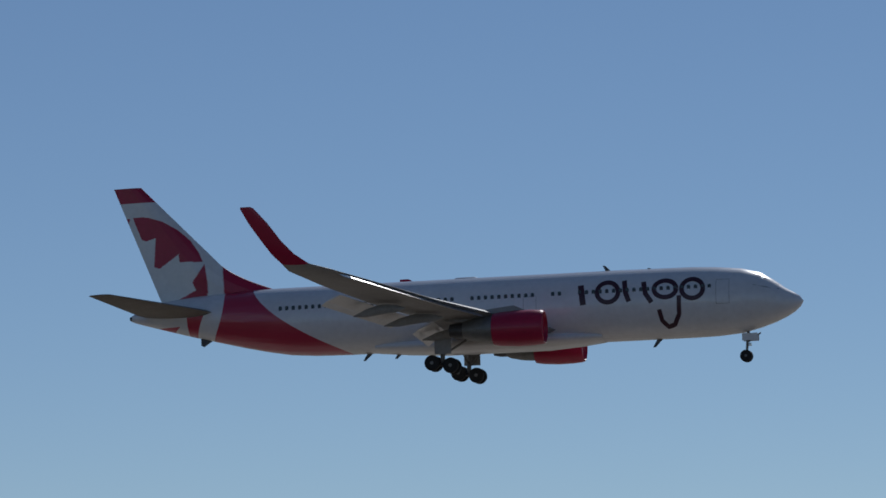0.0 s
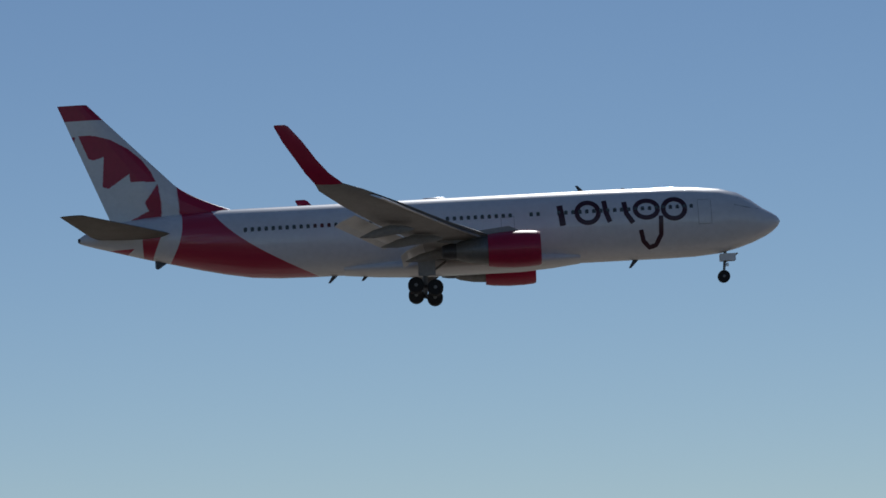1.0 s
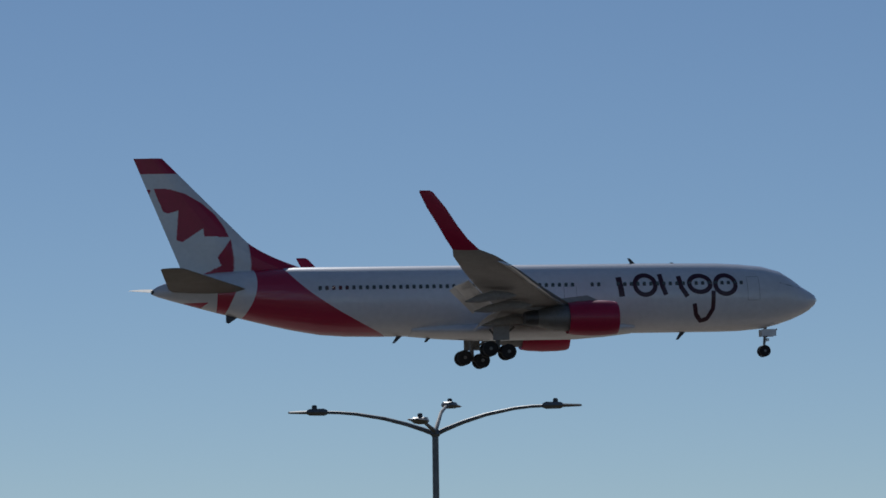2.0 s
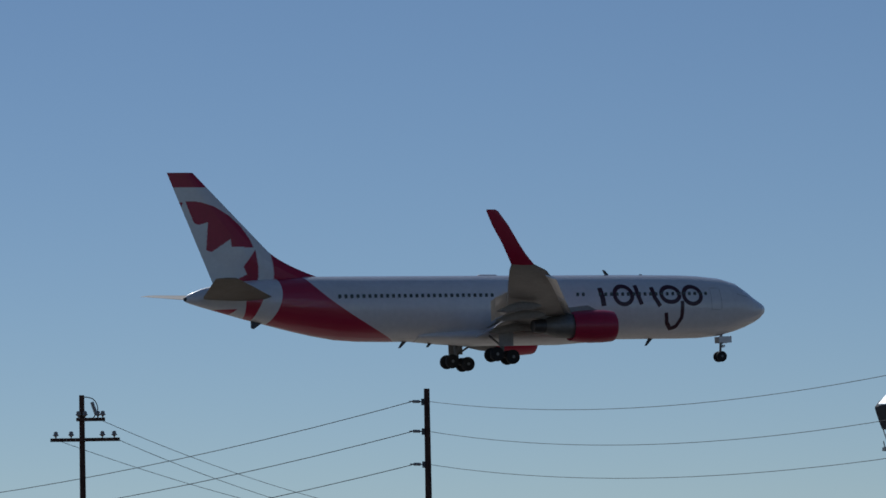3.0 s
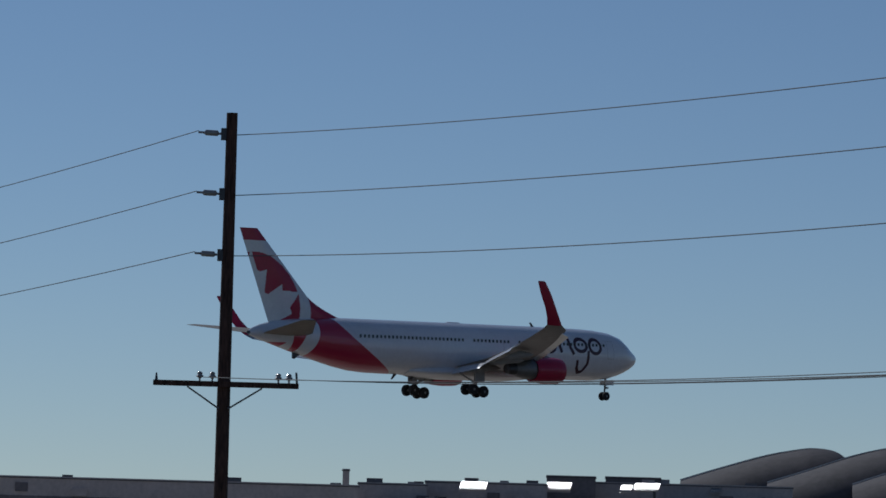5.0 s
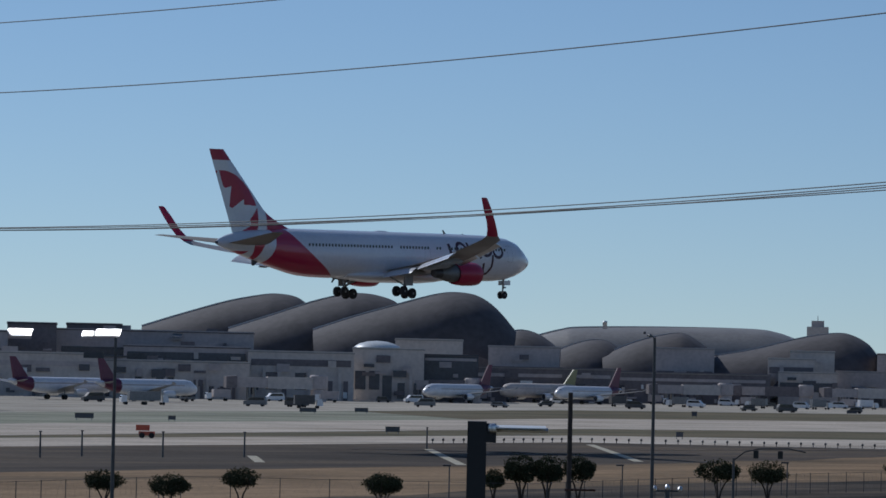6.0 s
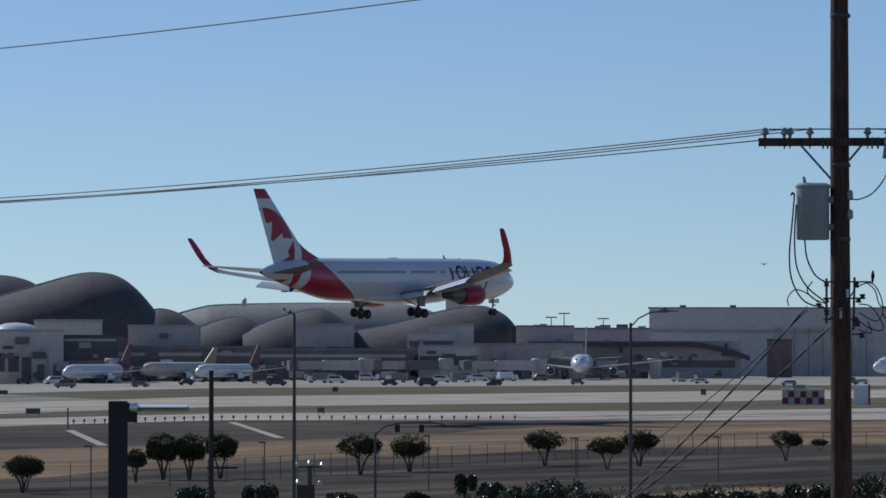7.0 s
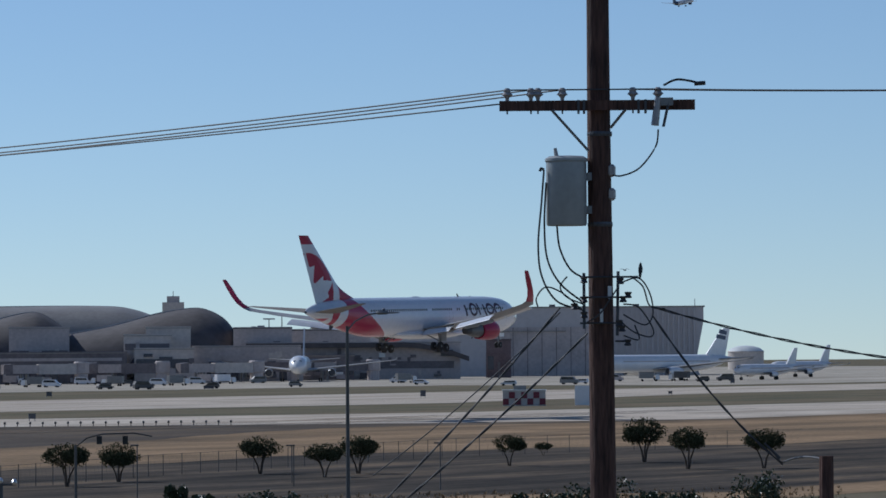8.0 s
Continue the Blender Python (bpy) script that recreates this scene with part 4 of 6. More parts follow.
# ---- parked aircraft ----
def airliner(m, label, length, span, dia, tail, nose=WHITE, body=PARKED, fin_h=6.0, finpaint=None):
    """A parked twin-jet: nose at local x = length / 2."""
    a = thing("parked_airliner", m, label, "airplane", "parked airliners")
    L, r, zc = length, dia / 2, dia / 2 + length * 0.035 + 0.4
    st = [(L * (0.5 - u), zc + r * t, zc - r * b, r * w) for u, t, b, w in ((0, -0.25, 0.32, 0.03), (0.01, 0.05, 0.55, 0.35), (0.03, 0.4, 0.8, 0.7), (0.07, 0.85, 0.96, 0.93), (0.12, 1, 1, 1), (0.4, 1, 1, 1), (0.68, 1, 1, 1), (0.8, 1, 0.72, 0.85), (0.9, 0.92, 0.2, 0.55), (0.97, 0.75, -0.3, 0.25), (1.0, 0.6, -0.45, 0.08))]
    part("fuselage", body_geo(st, 24), body, a, "", True)
    f0 = -L * 0.5
    part("fin", Geo().prism([(f0 + L * 0.2, zc + r * 0.95), (f0 + L * 0.075, zc + r + fin_h), (f0 + L * 0.025, zc + r + fin_h), (f0 + L * 0.06, zc + r * 0.8)], -0.2, 0.2), finpaint or tail, a)
    if tail not in (body, WHITE):
        part("tail_band", body_geo([(f0 + L * (1 - u), zc + r * t * 1.01, zc - r * b * 1.01, r * w * 1.02) for u, t, b, w in ((0.78, 1, 0.8, 0.9), (0.8, 1.01, 0.74, 0.87), (0.9, 0.94, 0.22, 0.57), (0.95, 0.8, -0.2, 0.3))], 20), tail, a, "", True)
    for side in (-1, 1):
        part("wing", wing_geo([(L * 0.14, r * 0.5, zc - r * 0.6, L * 0.2, 0.1, 0), (L * 0.1, r * 1.0, zc - r * 0.6, L * 0.17, 0.1, 0), (-L * 0.01, span * 0.18, zc - r * 0.25, L * 0.1, 0.1, 4), (-L * 0.14, span * 0.49, zc + r * 0.45, L * 0.04, 0.09, 6), (-L * 0.17, span * 0.5, zc + r * 0.75, L * 0.018, 0.08, 50)], side), WINGGREY, a, "", True)
        part("tailplane", wing_geo([(f0 + L * 0.15, 0.3, zc + r * 0.4, L * 0.1, 0.1, 0), (f0 + L * 0.045, span * 0.19, zc + r * 0.7, L * 0.035, 0.09, 4)], side), WINGGREY, a, "", True)
        er = r * 0.48
        e = part("engine", Geo().lathe([(er * 0.75, L * 0.115), (er * 0.95, L * 0.125), (er, L * 0.1), (er * 0.95, L * 0.05), (er * 0.6, L * 0.02)], 18, "x", (0, side * span * 0.165, zc - r * 0.85)), WHITE if tail is not NAVY else NAVY, a, "", True)
        part("intake_lip", Geo().lathe([(er * 0.72, L * 0.117), (er * 0.84, L * 0.129), (er * 0.97, L * 0.123), (er * 0.97, L * 0.118)], 18, "x", (0, side * span * 0.165, zc - r * 0.85)), BARE, e, "", True)
        part("intake", Geo().lathe([(er * 0.8, L * 0.119), (0.05, L * 0.1205)], 16, "x", (0, side * span * 0.165, zc - r * 0.85)), DARKMETAL, e)
        g = part("main_gear", Geo().tube([(-L * 0.03, side * span * 0.1, zc - r * 0.5), (-L * 0.03, side * span * 0.1, 0.6)], 0.16, 8), STEELGREY, a)
        for o in (-0.4, 0.4):
            wheel(g, "wheel", 0.61, 0.42, (-L * 0.03, side * span * 0.1 + o, 0.61), MAINWHEEL)
        part("window_strip", Geo().box((L * 0.02, side * (r * 0.965), zc + r * 0.25), (L * 0.62, 0.06, 0.28)), WALLGREY, a)
        part("cockpit_window", Geo().box((L * 0.455, side * r * 0.3, zc + r * 0.42), (L * 0.02, r * 0.3, r * 0.12)), GLASS, a)
    n = part("nose_gear", Geo().tube([(L * 0.4, 0, zc - r * 0.8), (L * 0.4, 0, 0.45)], 0.12, 8), STEELGREY, a)
    for o in (-0.25, 0.25):
        wheel(n, "wheel", 0.47, 0.3, (L * 0.4, o, 0.47), NOSEWHEEL)
    return a


def parked(az, d, heading, *args, **kw):
    """heading: bearing of the nose seen from above, degrees from +Y towards +X."""
    p = polar(az, d)
    return airliner(pose(p.x, p.y, 0.03, 0, 0, 90 - heading), *args, **kw)


parked(42.87, 802, -95, "white twin-jet with a navy tail on the taxiway", 35.5, 34.1, 4.1, NAVY, fin_h=5.9)
parked(50.2, 1265, -93, "white twin-jet with a dull red tail at its gate", 33.8, 34.1, 4.0, PINKRED, fin_h=5.9)
parked(51.93, 1330, -91, "white twin-jet with a dull red tail at its gate", 33.8, 34.1, 4.0, PINKRED, fin_h=5.9)
parked(44.9, 1085, 95, "white twin-jet with a dull red tail behind the vehicles", 33.8, 34.1, 4.0, PINKRED, fin_h=5.0)
parked(46.05, 1085, 95, "white twin-jet with a dull red tail behind the vehicles", 33.8, 34.1, 4.0, PINKRED, fin_h=5.0)
parked(51.28, 1354, -86, "grey twin-jet with a yellow tail behind another jet", 36.0, 34.1, 4.4, WHITE, body=WALLLIGHT, fin_h=4.6, finpaint=YELLOW)
parked(56.62, 1478, -121, "large white twin-jet seen nose-on at its gate", 63.7, 64.8, 6.2, WHITE, body=WHITE, fin_h=9.5)
striped = parked(61.4, 1420, -72, "large white twin-jet with a striped blue fin", 62.8, 60.1, 5.8, WHITE, body=WHITE, fin_h=8.6)
for k in (0.25, 0.5):
    x0, z0 = -31.4 + 62.8 * 0.052, 11.5
    part("fin_stripe", Geo().prism([(x0 + 1.0 - k * 2, z0 + k * 6.5), (x0 + 5.6 - k * 5.0, z0 + k * 6.5 + 0.6), (x0 + 5.2 - k * 5.0, z0 + k * 6.5 + 1.9), (x0 + 0.6 - k * 2, z0 + k * 6.5 + 1.2)], -0.23, 0.23), NAVY, striped, "navy stripe on the fin")
parked(62.75, 1420, -78, "small white twin-jet near the hangar", 33.0, 30.0, 3.6, WHITE, fin_h=5.2)
parked(53.9, 1465, -40, "white twin-jet with a navy fin among the gates", 37.0, 34.0, 4.0, WHITE, fin_h=5.8, finpaint=NAVY)
parked(63.2, 1560, -80, "grey-blue twin-jet beyond the storage tank", 37.0, 34.0, 4.0, WHITE, fin_h=5.8)


def jet_bridge(az, d, length, turn, z=3.6):
    """A boarding bridge: tunnel on legs, rotunda and cab."""
    j = thing("jet_bridge", facing(az, d, 0.03, turn), "pale boarding bridge on steel legs at a gate", "jet bridge", "boarding bridges")
    part("tunnel", Geo().box((0, 0, z + 1.4), (length, 2.6, 2.8)), WALLGREY, j)
    part("tunnel", Geo().box((length * 0.2, 0, z + 1.4), (length * 0.6, 3.0, 3.3)), WALLLIGHT if turn > 10 else WALLDARK, j)
    part("cab", Geo().prism([(-length / 2 - 3.0, z - 0.2), (-length / 2, z - 0.2), (-length / 2, z + 3.2), (-length / 2 - 3.0, z + 2.9)], -2.0, 2.0), WALLDARK, j, "dark hooded cab")
    part("rotunda", Geo().lathe([(2.2, 0), (2.2, z - 0.3), (2.6, z), (2.6, z + 3.4), (2.2, z + 3.8)], 14, c=(length / 2 + 1.5, 0, 0)), WALLGREY, j)
    for x in (-0.34, -0.26):
        part("leg", Geo().tube([(x * length, -1.2, 0), (x * length, -1.2, z)], 0.25, 6), STEELGREY, j)
        part("leg", Geo().tube([(x * length, 1.2, 0), (x * length, 1.2, z)], 0.25, 6), STEELGREY, j)


for az, d, length, turn in ((47.75, 1195, 22, 12), (49.9, 1280, 20, -20), (53.25, 1420, 22, 15), (54.35, 1435, 20, -12), (55.55, 1435, 24, 25), (56.1, 1500, 22, -15), (57.15, 1540, 20, 10)):
    jet_bridge(az, d, length, turn)


# ---- vehicles and signs on the field ----
def vehicle(az, d, kind, paint, heading=90.0):
    p = polar(az, d)
    v = thing(kind, pose(p.x, p.y, 0.03, 0, 0, heading - az), {"van": "boxy service van parked on the apron", "truck": "box truck on the apron", "car": "small dark car on the apron road", "tug": "low baggage tug on the apron"}[kind], kind, "apron vehicles")
    l, w, h = {"van": (5.4, 2.0, 2.3), "truck": (6.6, 2.4, 3.0), "car": (4.6, 1.8, 1.5), "tug": (4.0, 1.9, 1.7)}[kind]
    cab = {"van": 0.75, "truck": 0.72, "car": 0.5, "tug": 0.5}[kind]
    if kind == "truck":
        part("cargo_box", Geo().box((-0.9, 0, 0.9 + h / 2 - 0.4), (l * 0.7, w, h - 0.9)), paint, v)
        part("body", Geo().prism([(l * 0.3, 0.6), (l * 0.5, 0.6), (l * 0.5, 1.5), (l * 0.46, h * 0.72), (l * 0.3, h * 0.72)], -w * 0.48, w * 0.48), WHITE, v)
        part("windscreen", Geo().box((l * 0.485, 0, h * 0.56), (0.1, w * 0.8, 0.6)), GLASS, v)
    else:
        part("body", Geo().prism([(-l / 2, 0.4), (l / 2, 0.4), (l / 2, h * 0.5), (l * 0.36, h * 0.58), (l * 0.22, h * 0.97), (-l * 0.42, h), (-l / 2, h * 0.6)], -w / 2, w / 2), paint, v)
        part("windows", Geo().prism([(l * 0.3, h * 0.62), (l * 0.2, h * 0.9), (-l * 0.38, h * 0.92), (-l * 0.42, h * 0.64)], -w / 2 - 0.02, w / 2 + 0.02), GLASS, v)
    for sx in (-0.32, 0.32):
        for sy in (-0.44, 0.44):
            part("wheel", CARWHEEL, None, v).location = (l * sx, w * sy, 0.35)
    return v


CARWHEEL = Geo().lathe([(0.2, -0.12), (0.33, -0.12), (0.36, -0.06), (0.36, 0.06), (0.33, 0.12), (0.2, 0.12)], 14, "y").mesh("wheel", RUBBER)
rng = random.Random(5)
for az, d, kind, paint in (
        (45.9, 985, "truck", STEELGREY), (46.15, 990, "truck", STEELGREY), (48.2, 985, "truck", POLEGREY), (48.05, 1010, "van", POLEGREY), (45.35, 1040, "van", POLEGREY), 
        (49.75, 1090, "van", STEELGREY), (50.75, 1130, "car", STEELGREY), (52.55, 1180, "van", POLEGREY), (52.35, 1260, "truck", POLEGREY), (53.1, 1300, "truck", STEELGREY), (53.35, 1290, "van", PARKED),
        (54.15, 1320, "truck", STEELGREY), (54.05, 1200, "car", POLEGREY), (54.75, 1330, "van", PARKED), (55.0, 1330, "truck", STEELGREY), (54.55, 1180, "van", POLEGREY),
        (55.45, 1200, "tug", POLEGREY), (56.55, 1240, "tug", STEELGREY), (58.2, 1300, "car", PARKED), (58.0, 1380, "truck", STEELGREY), (57.9, 1390, "van", PARKED),
        (59.35, 1230, "car", PARKED), (60.15, 1270, "van", STEELGREY), (60.3, 1290, "car", PARKED), (61.2, 1380, "truck", STEELGREY), (61.6, 1390, "truck", POLEGREY), (62.2, 1380, "van", POLEGREY),
        (51.35, 1200, "tug", POLEGREY), (55.25, 1395, "van", PARKED), (55.4, 1400, "truck", WALLGREY), (55.62, 1390, "truck", PARKED), (56.05, 1420, "van", STEELGREY), (54.35, 1400, "car", POLEGREY), (54.0, 1400, "truck", WALLGREY), (53.75, 1410, "van", PARKED), (53.0, 1395, "tug", STEELGREY), (52.85, 1400, "truck", WALLGREY),
        (51.5, 1330, "tug", PARKED), (48.45, 1180, "truck", WALLGREY), (47.75, 1175, "van", PARKED), (47.0, 1150, "truck", WALLGREY), (46.6, 1120, "tug", STEELGREY), (49.6, 1230, "van", PARKED), (49.2, 1225, "tug", POLEGREY), (60.75, 1390, "van", WALLGREY), (61.9, 1350, "tug", POLEGREY),
        (43.6, 940, "truck", STEELGREY), (41.6, 900, "tug", STEELGREY), (47.5, 1010, "van", STEELGREY)):
    vehicle(az, d, kind, paint, rng.choice((0, 180)) + rng.uniform(-25, 25))


def field_sign(az, d, w, h, paint, label):
    s = thing("field_sign", facing(az, d, 0.0, 8), label, "sign", "airfield signs")
    part("panel", Geo().box((0, 0, 0.35 + h / 2), (w, 0.3, h)), paint, s)
    part("frame", Geo().box((0, 0, 0.35 + h), (w + 0.12, 0.4, 0.08)), BLACKPOST, s)
    for x in (-0.4, 0.4):
        part("leg", Geo().box((x * w, 0, 0.2), (0.1, 0.1, 0.4)), STEELGREY, s)


for az, d, w, h in ((41.62, 780.0, 2.6, 0.9), (45.24, 692.0, 3.0, 0.8), (46.4, 696.0, 1.2, 0.6), (48.2, 870.0, 3.4, 0.8), (48.91, 896.0, 2.8, 0.8), (49.33, 610.0, 2.0, 0.7), (54.02, 1259.0, 2.6, 0.9), (54.43, 1261.0, 2.4, 0.9), (53.33, 969.0, 1.2, 1.0),
                    (53.14, 623.0, 1.0, 0.7), (55.41, 1158.0, 2.8, 0.7), (58.22, 907.0, 1.1, 1.2), (62.29, 1239.0, 1.2, 1.2), (61.46, 933.0, 0.8, 0.5), (54.07, 1308.0, 2.8, 0.8)):
    field_sign(az, d, w, h, WALLBLACK, "dark airfield sign seen from behind")
az, d = (46.05, 532.0)
cart = thing("warning_cart", facing(az, d), "orange-red warning cart beside the runway", "cart")
part("board", Geo().box((-0.3, 0, 1.3), (1.7, 0.15, 0.7)), ORANGE, cart)
part("trailer", Geo().box((0.2, 0, 0.6), (2.0, 1.2, 0.5)), ORANGE, cart)
part("wheel", CARWHEEL, None, cart).location = (-0.4, -0.7, 0.36)
part("wheel", CARWHEEL, None, cart).location = (0.8, -0.7, 0.36)

# red and white checkered hut by the taxiway
az0, az1, d = 59.26, 59.82, 760.0
hut = thing("checkered_hut", facing((az0 + az1) / 2, d), "low hut painted in red and white checks", "hut")
hw = d * 2 * math.tan(radians((az1 - az0) / 2))
part("wall", Geo().box((0, 2, 1.35), (hw, 4, 2.7)), WALLLIGHT, hut)
part("roof", Geo().box((0, 2, 2.75), (hw + 0.3, 4.3, 0.15)), BEACON, hut)
check = Geo().box((0, -0.05, 0), (hw / 7 - 0.02, 0.12, 1.08)).mesh("check_panel", MAROON2)
for i in range(7):
    for j in range(2):
        if (i + j) % 2 == 0:
            part("check_panel", check, None, hut).location = (-hw / 2 + (i + 0.5) * hw / 7, 0, 0.75 + j * 1.12)
part("roof_light", Geo().box((-hw * 0.1, 2, 3.18), (2.2, 0.8, 0.7)), STEELGREY, hut)
az, d = 60.3, 765.0
hut2 = thing("equipment_cabin", facing(az, d), "small white equipment cabin with a red edge", "hut")
part("wall", Geo().box((0, 1.5, 1.7), (2.6, 3, 3.4)), WHITE, hut2)
part("red_edge", Geo().box((1.45, 1.45, 1.8), (0.35, 3, 3.6)), RED, hut2)

# runway edge lights on stalks
stalk = None
BEND_1, BEND0, BEND1 = (math.degrees(math.atan2(*E_RWN[k])) for k in (1, 2, 3))
for i in range(40):
    az = 49.3 + 6.3 * i / 39.0
    k = (az - BEND0) / (BEND1 - BEND0)
    a0, a1 = Vector((*E_RWN[2], 0)), Vector((*E_RWN[3], 0))
    if az < BEND0:
        k, a0, a1 = (az - BEND_1) / (BEND0 - BEND_1), Vector((*E_RWN[1], 0)), Vector((*E_RWN[2], 0))
    p = a0.lerp(a1, k) - Vector((0, 1.2, 0))
    if stalk is None:
        stalk = thing("runway_light", pose(p.x, p.y, 0), "small dark runway light on a stalk", "runway light", "runway lights")
        part("stem", Geo().tube([(0, 0, -0.02), (0, 0, 0.4)], 0.06, 6), DARKMETAL, stalk)
        part("lamp", Geo().lathe([(0.1, 0.35), (0.16, 0.42), (0.16, 0.6), (0.08, 0.68)], 10), DARKMETAL, stalk)
    else:
        copy_thing(stalk, pose(p.x, p.y, 0))
# dark tyre marks and joints along the runway
rng = random.Random(8)
for i in range(26):
    k = rng.uniform(0.25, 0.75)
    a = Vector((*E_RWN[3], 0)).lerp(Vector((*E_RWF[3], 0)), k) + Vector((rng.uniform(-130, 60), 0, 0))
    t0, t1 = a, a + Vector((rng.uniform(25, 70), rng.uniform(-0.6, 0.6), 0))
    tagged(part("tyre_mark", Geo().slab([(t0.x, t0.y - 0.25), (t1.x, t1.y - 0.25), (t1.x, t1.y + 0.25), (t0.x, t0.y + 0.25)], 0.0, 0.036 + 0.0005 * i), TYREMARK), "dark rubber streak on the runway", "marking", kind="structure")
# painted lines across the dark asphalt
for a, b in (((49.81, 498.0), (50.26, 416.0)), ((51.96, 556.0), (52.61, 452.0)), ((47.47, 438.0), (47.58, 409.0)), ((54.81, 1159.0), (55.54, 1194.0))):
    p, q = polar(*a), polar(*b)
    n = Vector((-(q - p).y, (q - p).x, 0)).normalized() * 0.5
    tagged(part("marking", Geo().slab([(p + n)[:2], (q + n)[:2], (q - n)[:2], (p - n)[:2]], 0.0, 0.035), LINEPAINT), "worn pale yellow line on the asphalt", "marking", kind="structure")

for az, d, top in ((56.2, 1618.0, 22.6), (56.37, 1634.0, 24.2), (56.89, 1648.0, 22.4)):
    hm = thing("floodlight_mast", facing(az, d), "tall apron floodlight mast with a flat head", "light mast", "apron light masts")
    part("mast", Geo().tube([(0, 0, 0), (0, 0, top)], [0.35, 0.16], 8), STEELGREY, hm)
    part("lamp_head", Geo().box((0, 0, top), (4.4, 1.2, 0.5)), WALLGREY, hm)

# ---- trees, shrubs, fence ----
def leaf_cloud(g, centre, radii, n, size, rng):
    """Many small leaf clumps in an uneven crown, three crossed blades each."""
    for _ in range(n):
        a, u = rng.uniform(0, 2 * math.pi), rng.uniform(-1, 1)
        r = rng.uniform(0.55, 1.0) ** 0.6 * (1 + 0.16 * math.sin(3 * a + 5 * u))
        s = math.sqrt(1 - u * u)
        c = Vector((centre[0] + radii[0] * r * s * math.cos(a), centre[1] + radii[1] * r * s * math.sin(a), centre[2] + radii[2] * r * u))
        for k in range(2):
            d1 = Vector((rng.gauss(0, 1), rng.gauss(0, 1), rng.gauss(0, 1))).normalized() * size * rng.uniform(0.6, 1.3)
            d2 = d1.cross(Vector((rng.gauss(0, 1), rng.gauss(0, 1), rng.gauss(0, 1)))).normalized() * size * rng.uniform(0.35, 0.7)
            i = len(g.v)
            g.v += [tuple(c - d1), tuple(c + d2), tuple(c + d1), tuple(c - d2)]
            g.face([i, i + 1, i + 2, i + 3])


def tree(az, d, h, w, seed):
    rng = random.Random(seed)
    t = thing("tree", facing(az, d, 0.0, rng.uniform(0, 360)), "small round-crowned evergreen tree with several stems", "tree", "trees along the fence")
    g = Geo()
    stems = rng.choice((2, 3, 3))
    crowns = []
    ch = h * rng.uniform(0.26, 0.31)
    for k in range(stems):
        a = 2 * math.pi * k / stems + rng.uniform(-0.4, 0.4)
        ox, oy = math.cos(a) * w * 0.22, math.sin(a) * w * 0.22
        g.tube([(ox * 0.1, oy * 0.1, -0.05), (ox * 0.35, oy * 0.35, h * 0.25), (ox * 0.9, oy * 0.9, h * 0.5), (ox * 1.2, oy * 1.2, h * 0.75)], [0.09 * h / 3, 0.07 * h / 3, 0.05 * h / 3, 0.02], 7)
        for q in range(3):
            b = a + rng.uniform(-1.0, 1.0)
            g.tube([(ox * 0.8, oy * 0.8, h * 0.45), (ox + math.cos(b) * w * 0.2, oy + math.sin(b) * w * 0.2, h * rng.uniform(0.6, 0.78))], [0.035, 0.012], 5)
    part("trunk", g, BARK, t)
    c = Geo()
    leaf_cloud(c, (0, 0, h - ch), (w * 0.5, w * 0.5, ch), 1100, 0.06 * h / 2.8 + 0.015, rng)
    for k in range(5):
        a = rng.uniform(0, 2 * math.pi)
        leaf_cloud(c, (math.cos(a) * w * 0.26, math.sin(a) * w * 0.26, h - ch * rng.uniform(0.9, 1.35)), (w * 0.26, w * 0.26, ch * 0.6), 380, 0.06 * h / 2.8 + 0.015, rng)
    part("crown", c, LEAF, t, "dense dark green crown")


for n, (az, d, h, w) in enumerate((
        (49.2, 275, 2.4, 2.31), (50.69, 297, 2.32, 1.48), (51.05, 303, 3.33, 2.46), (51.4, 303, 3.25, 2.23), (51.81, 306, 3.2, 2.33), (53.66, 314, 2.99, 3.21), (54.32, 324, 2.8, 3.06), (56.12, 342, 2.87, 3.23), (56.94, 332, 2.52, 2.96), (57.37, 341, 2.94, 3.04), (59.31, 361, 2.55, 2.65), (59.75, 395, 1.19, 1.66), (61.04, 370, 3.67, 3.59), (61.59, 348, 3.27, 2.92), (62.56, 349, 3.09, 3.29), (41.46, 242, 2.52, 2.16), (42.74, 247, 2.0, 1.49), (43.59, 249, 2.15, 2.09), (45.53, 273, 2.32, 2.58), (46.39, 263, 2.4, 2.55), (47.33, 285, 2.35, 2.54), (49.24, 280, 2.2, 2.42))):
    tree(az, d, h, w, 11 + n)


def bush(az, d, w, h, seed):
    rng = random.Random(seed)
    b = thing("bush", facing(az, d), "broad glossy-leaved green bush", "bush", "bushes by the road")
    g = Geo()
    for k in range(5):
        a = rng.uniform(0, 6.28)
        g.tube([(0, 0, -0.05), (math.cos(a) * w * 0.2, math.sin(a) * w * 0.2, h * 0.7)], [0.05, 0.02], 5)
    part("stems", g, BARK, b)
    c = Geo()
    for k in range(7):
        leaf_cloud(c, (rng.uniform(-0.4, 0.4) * w, rng.uniform(-0.3, 0.3) * w, h * rng.uniform(0.45, 0.75)), (w * 0.2, w * 0.2, h * 0.32), 130, 0.11, rng)
    part("foliage", c, GLOSSLEAF, b)


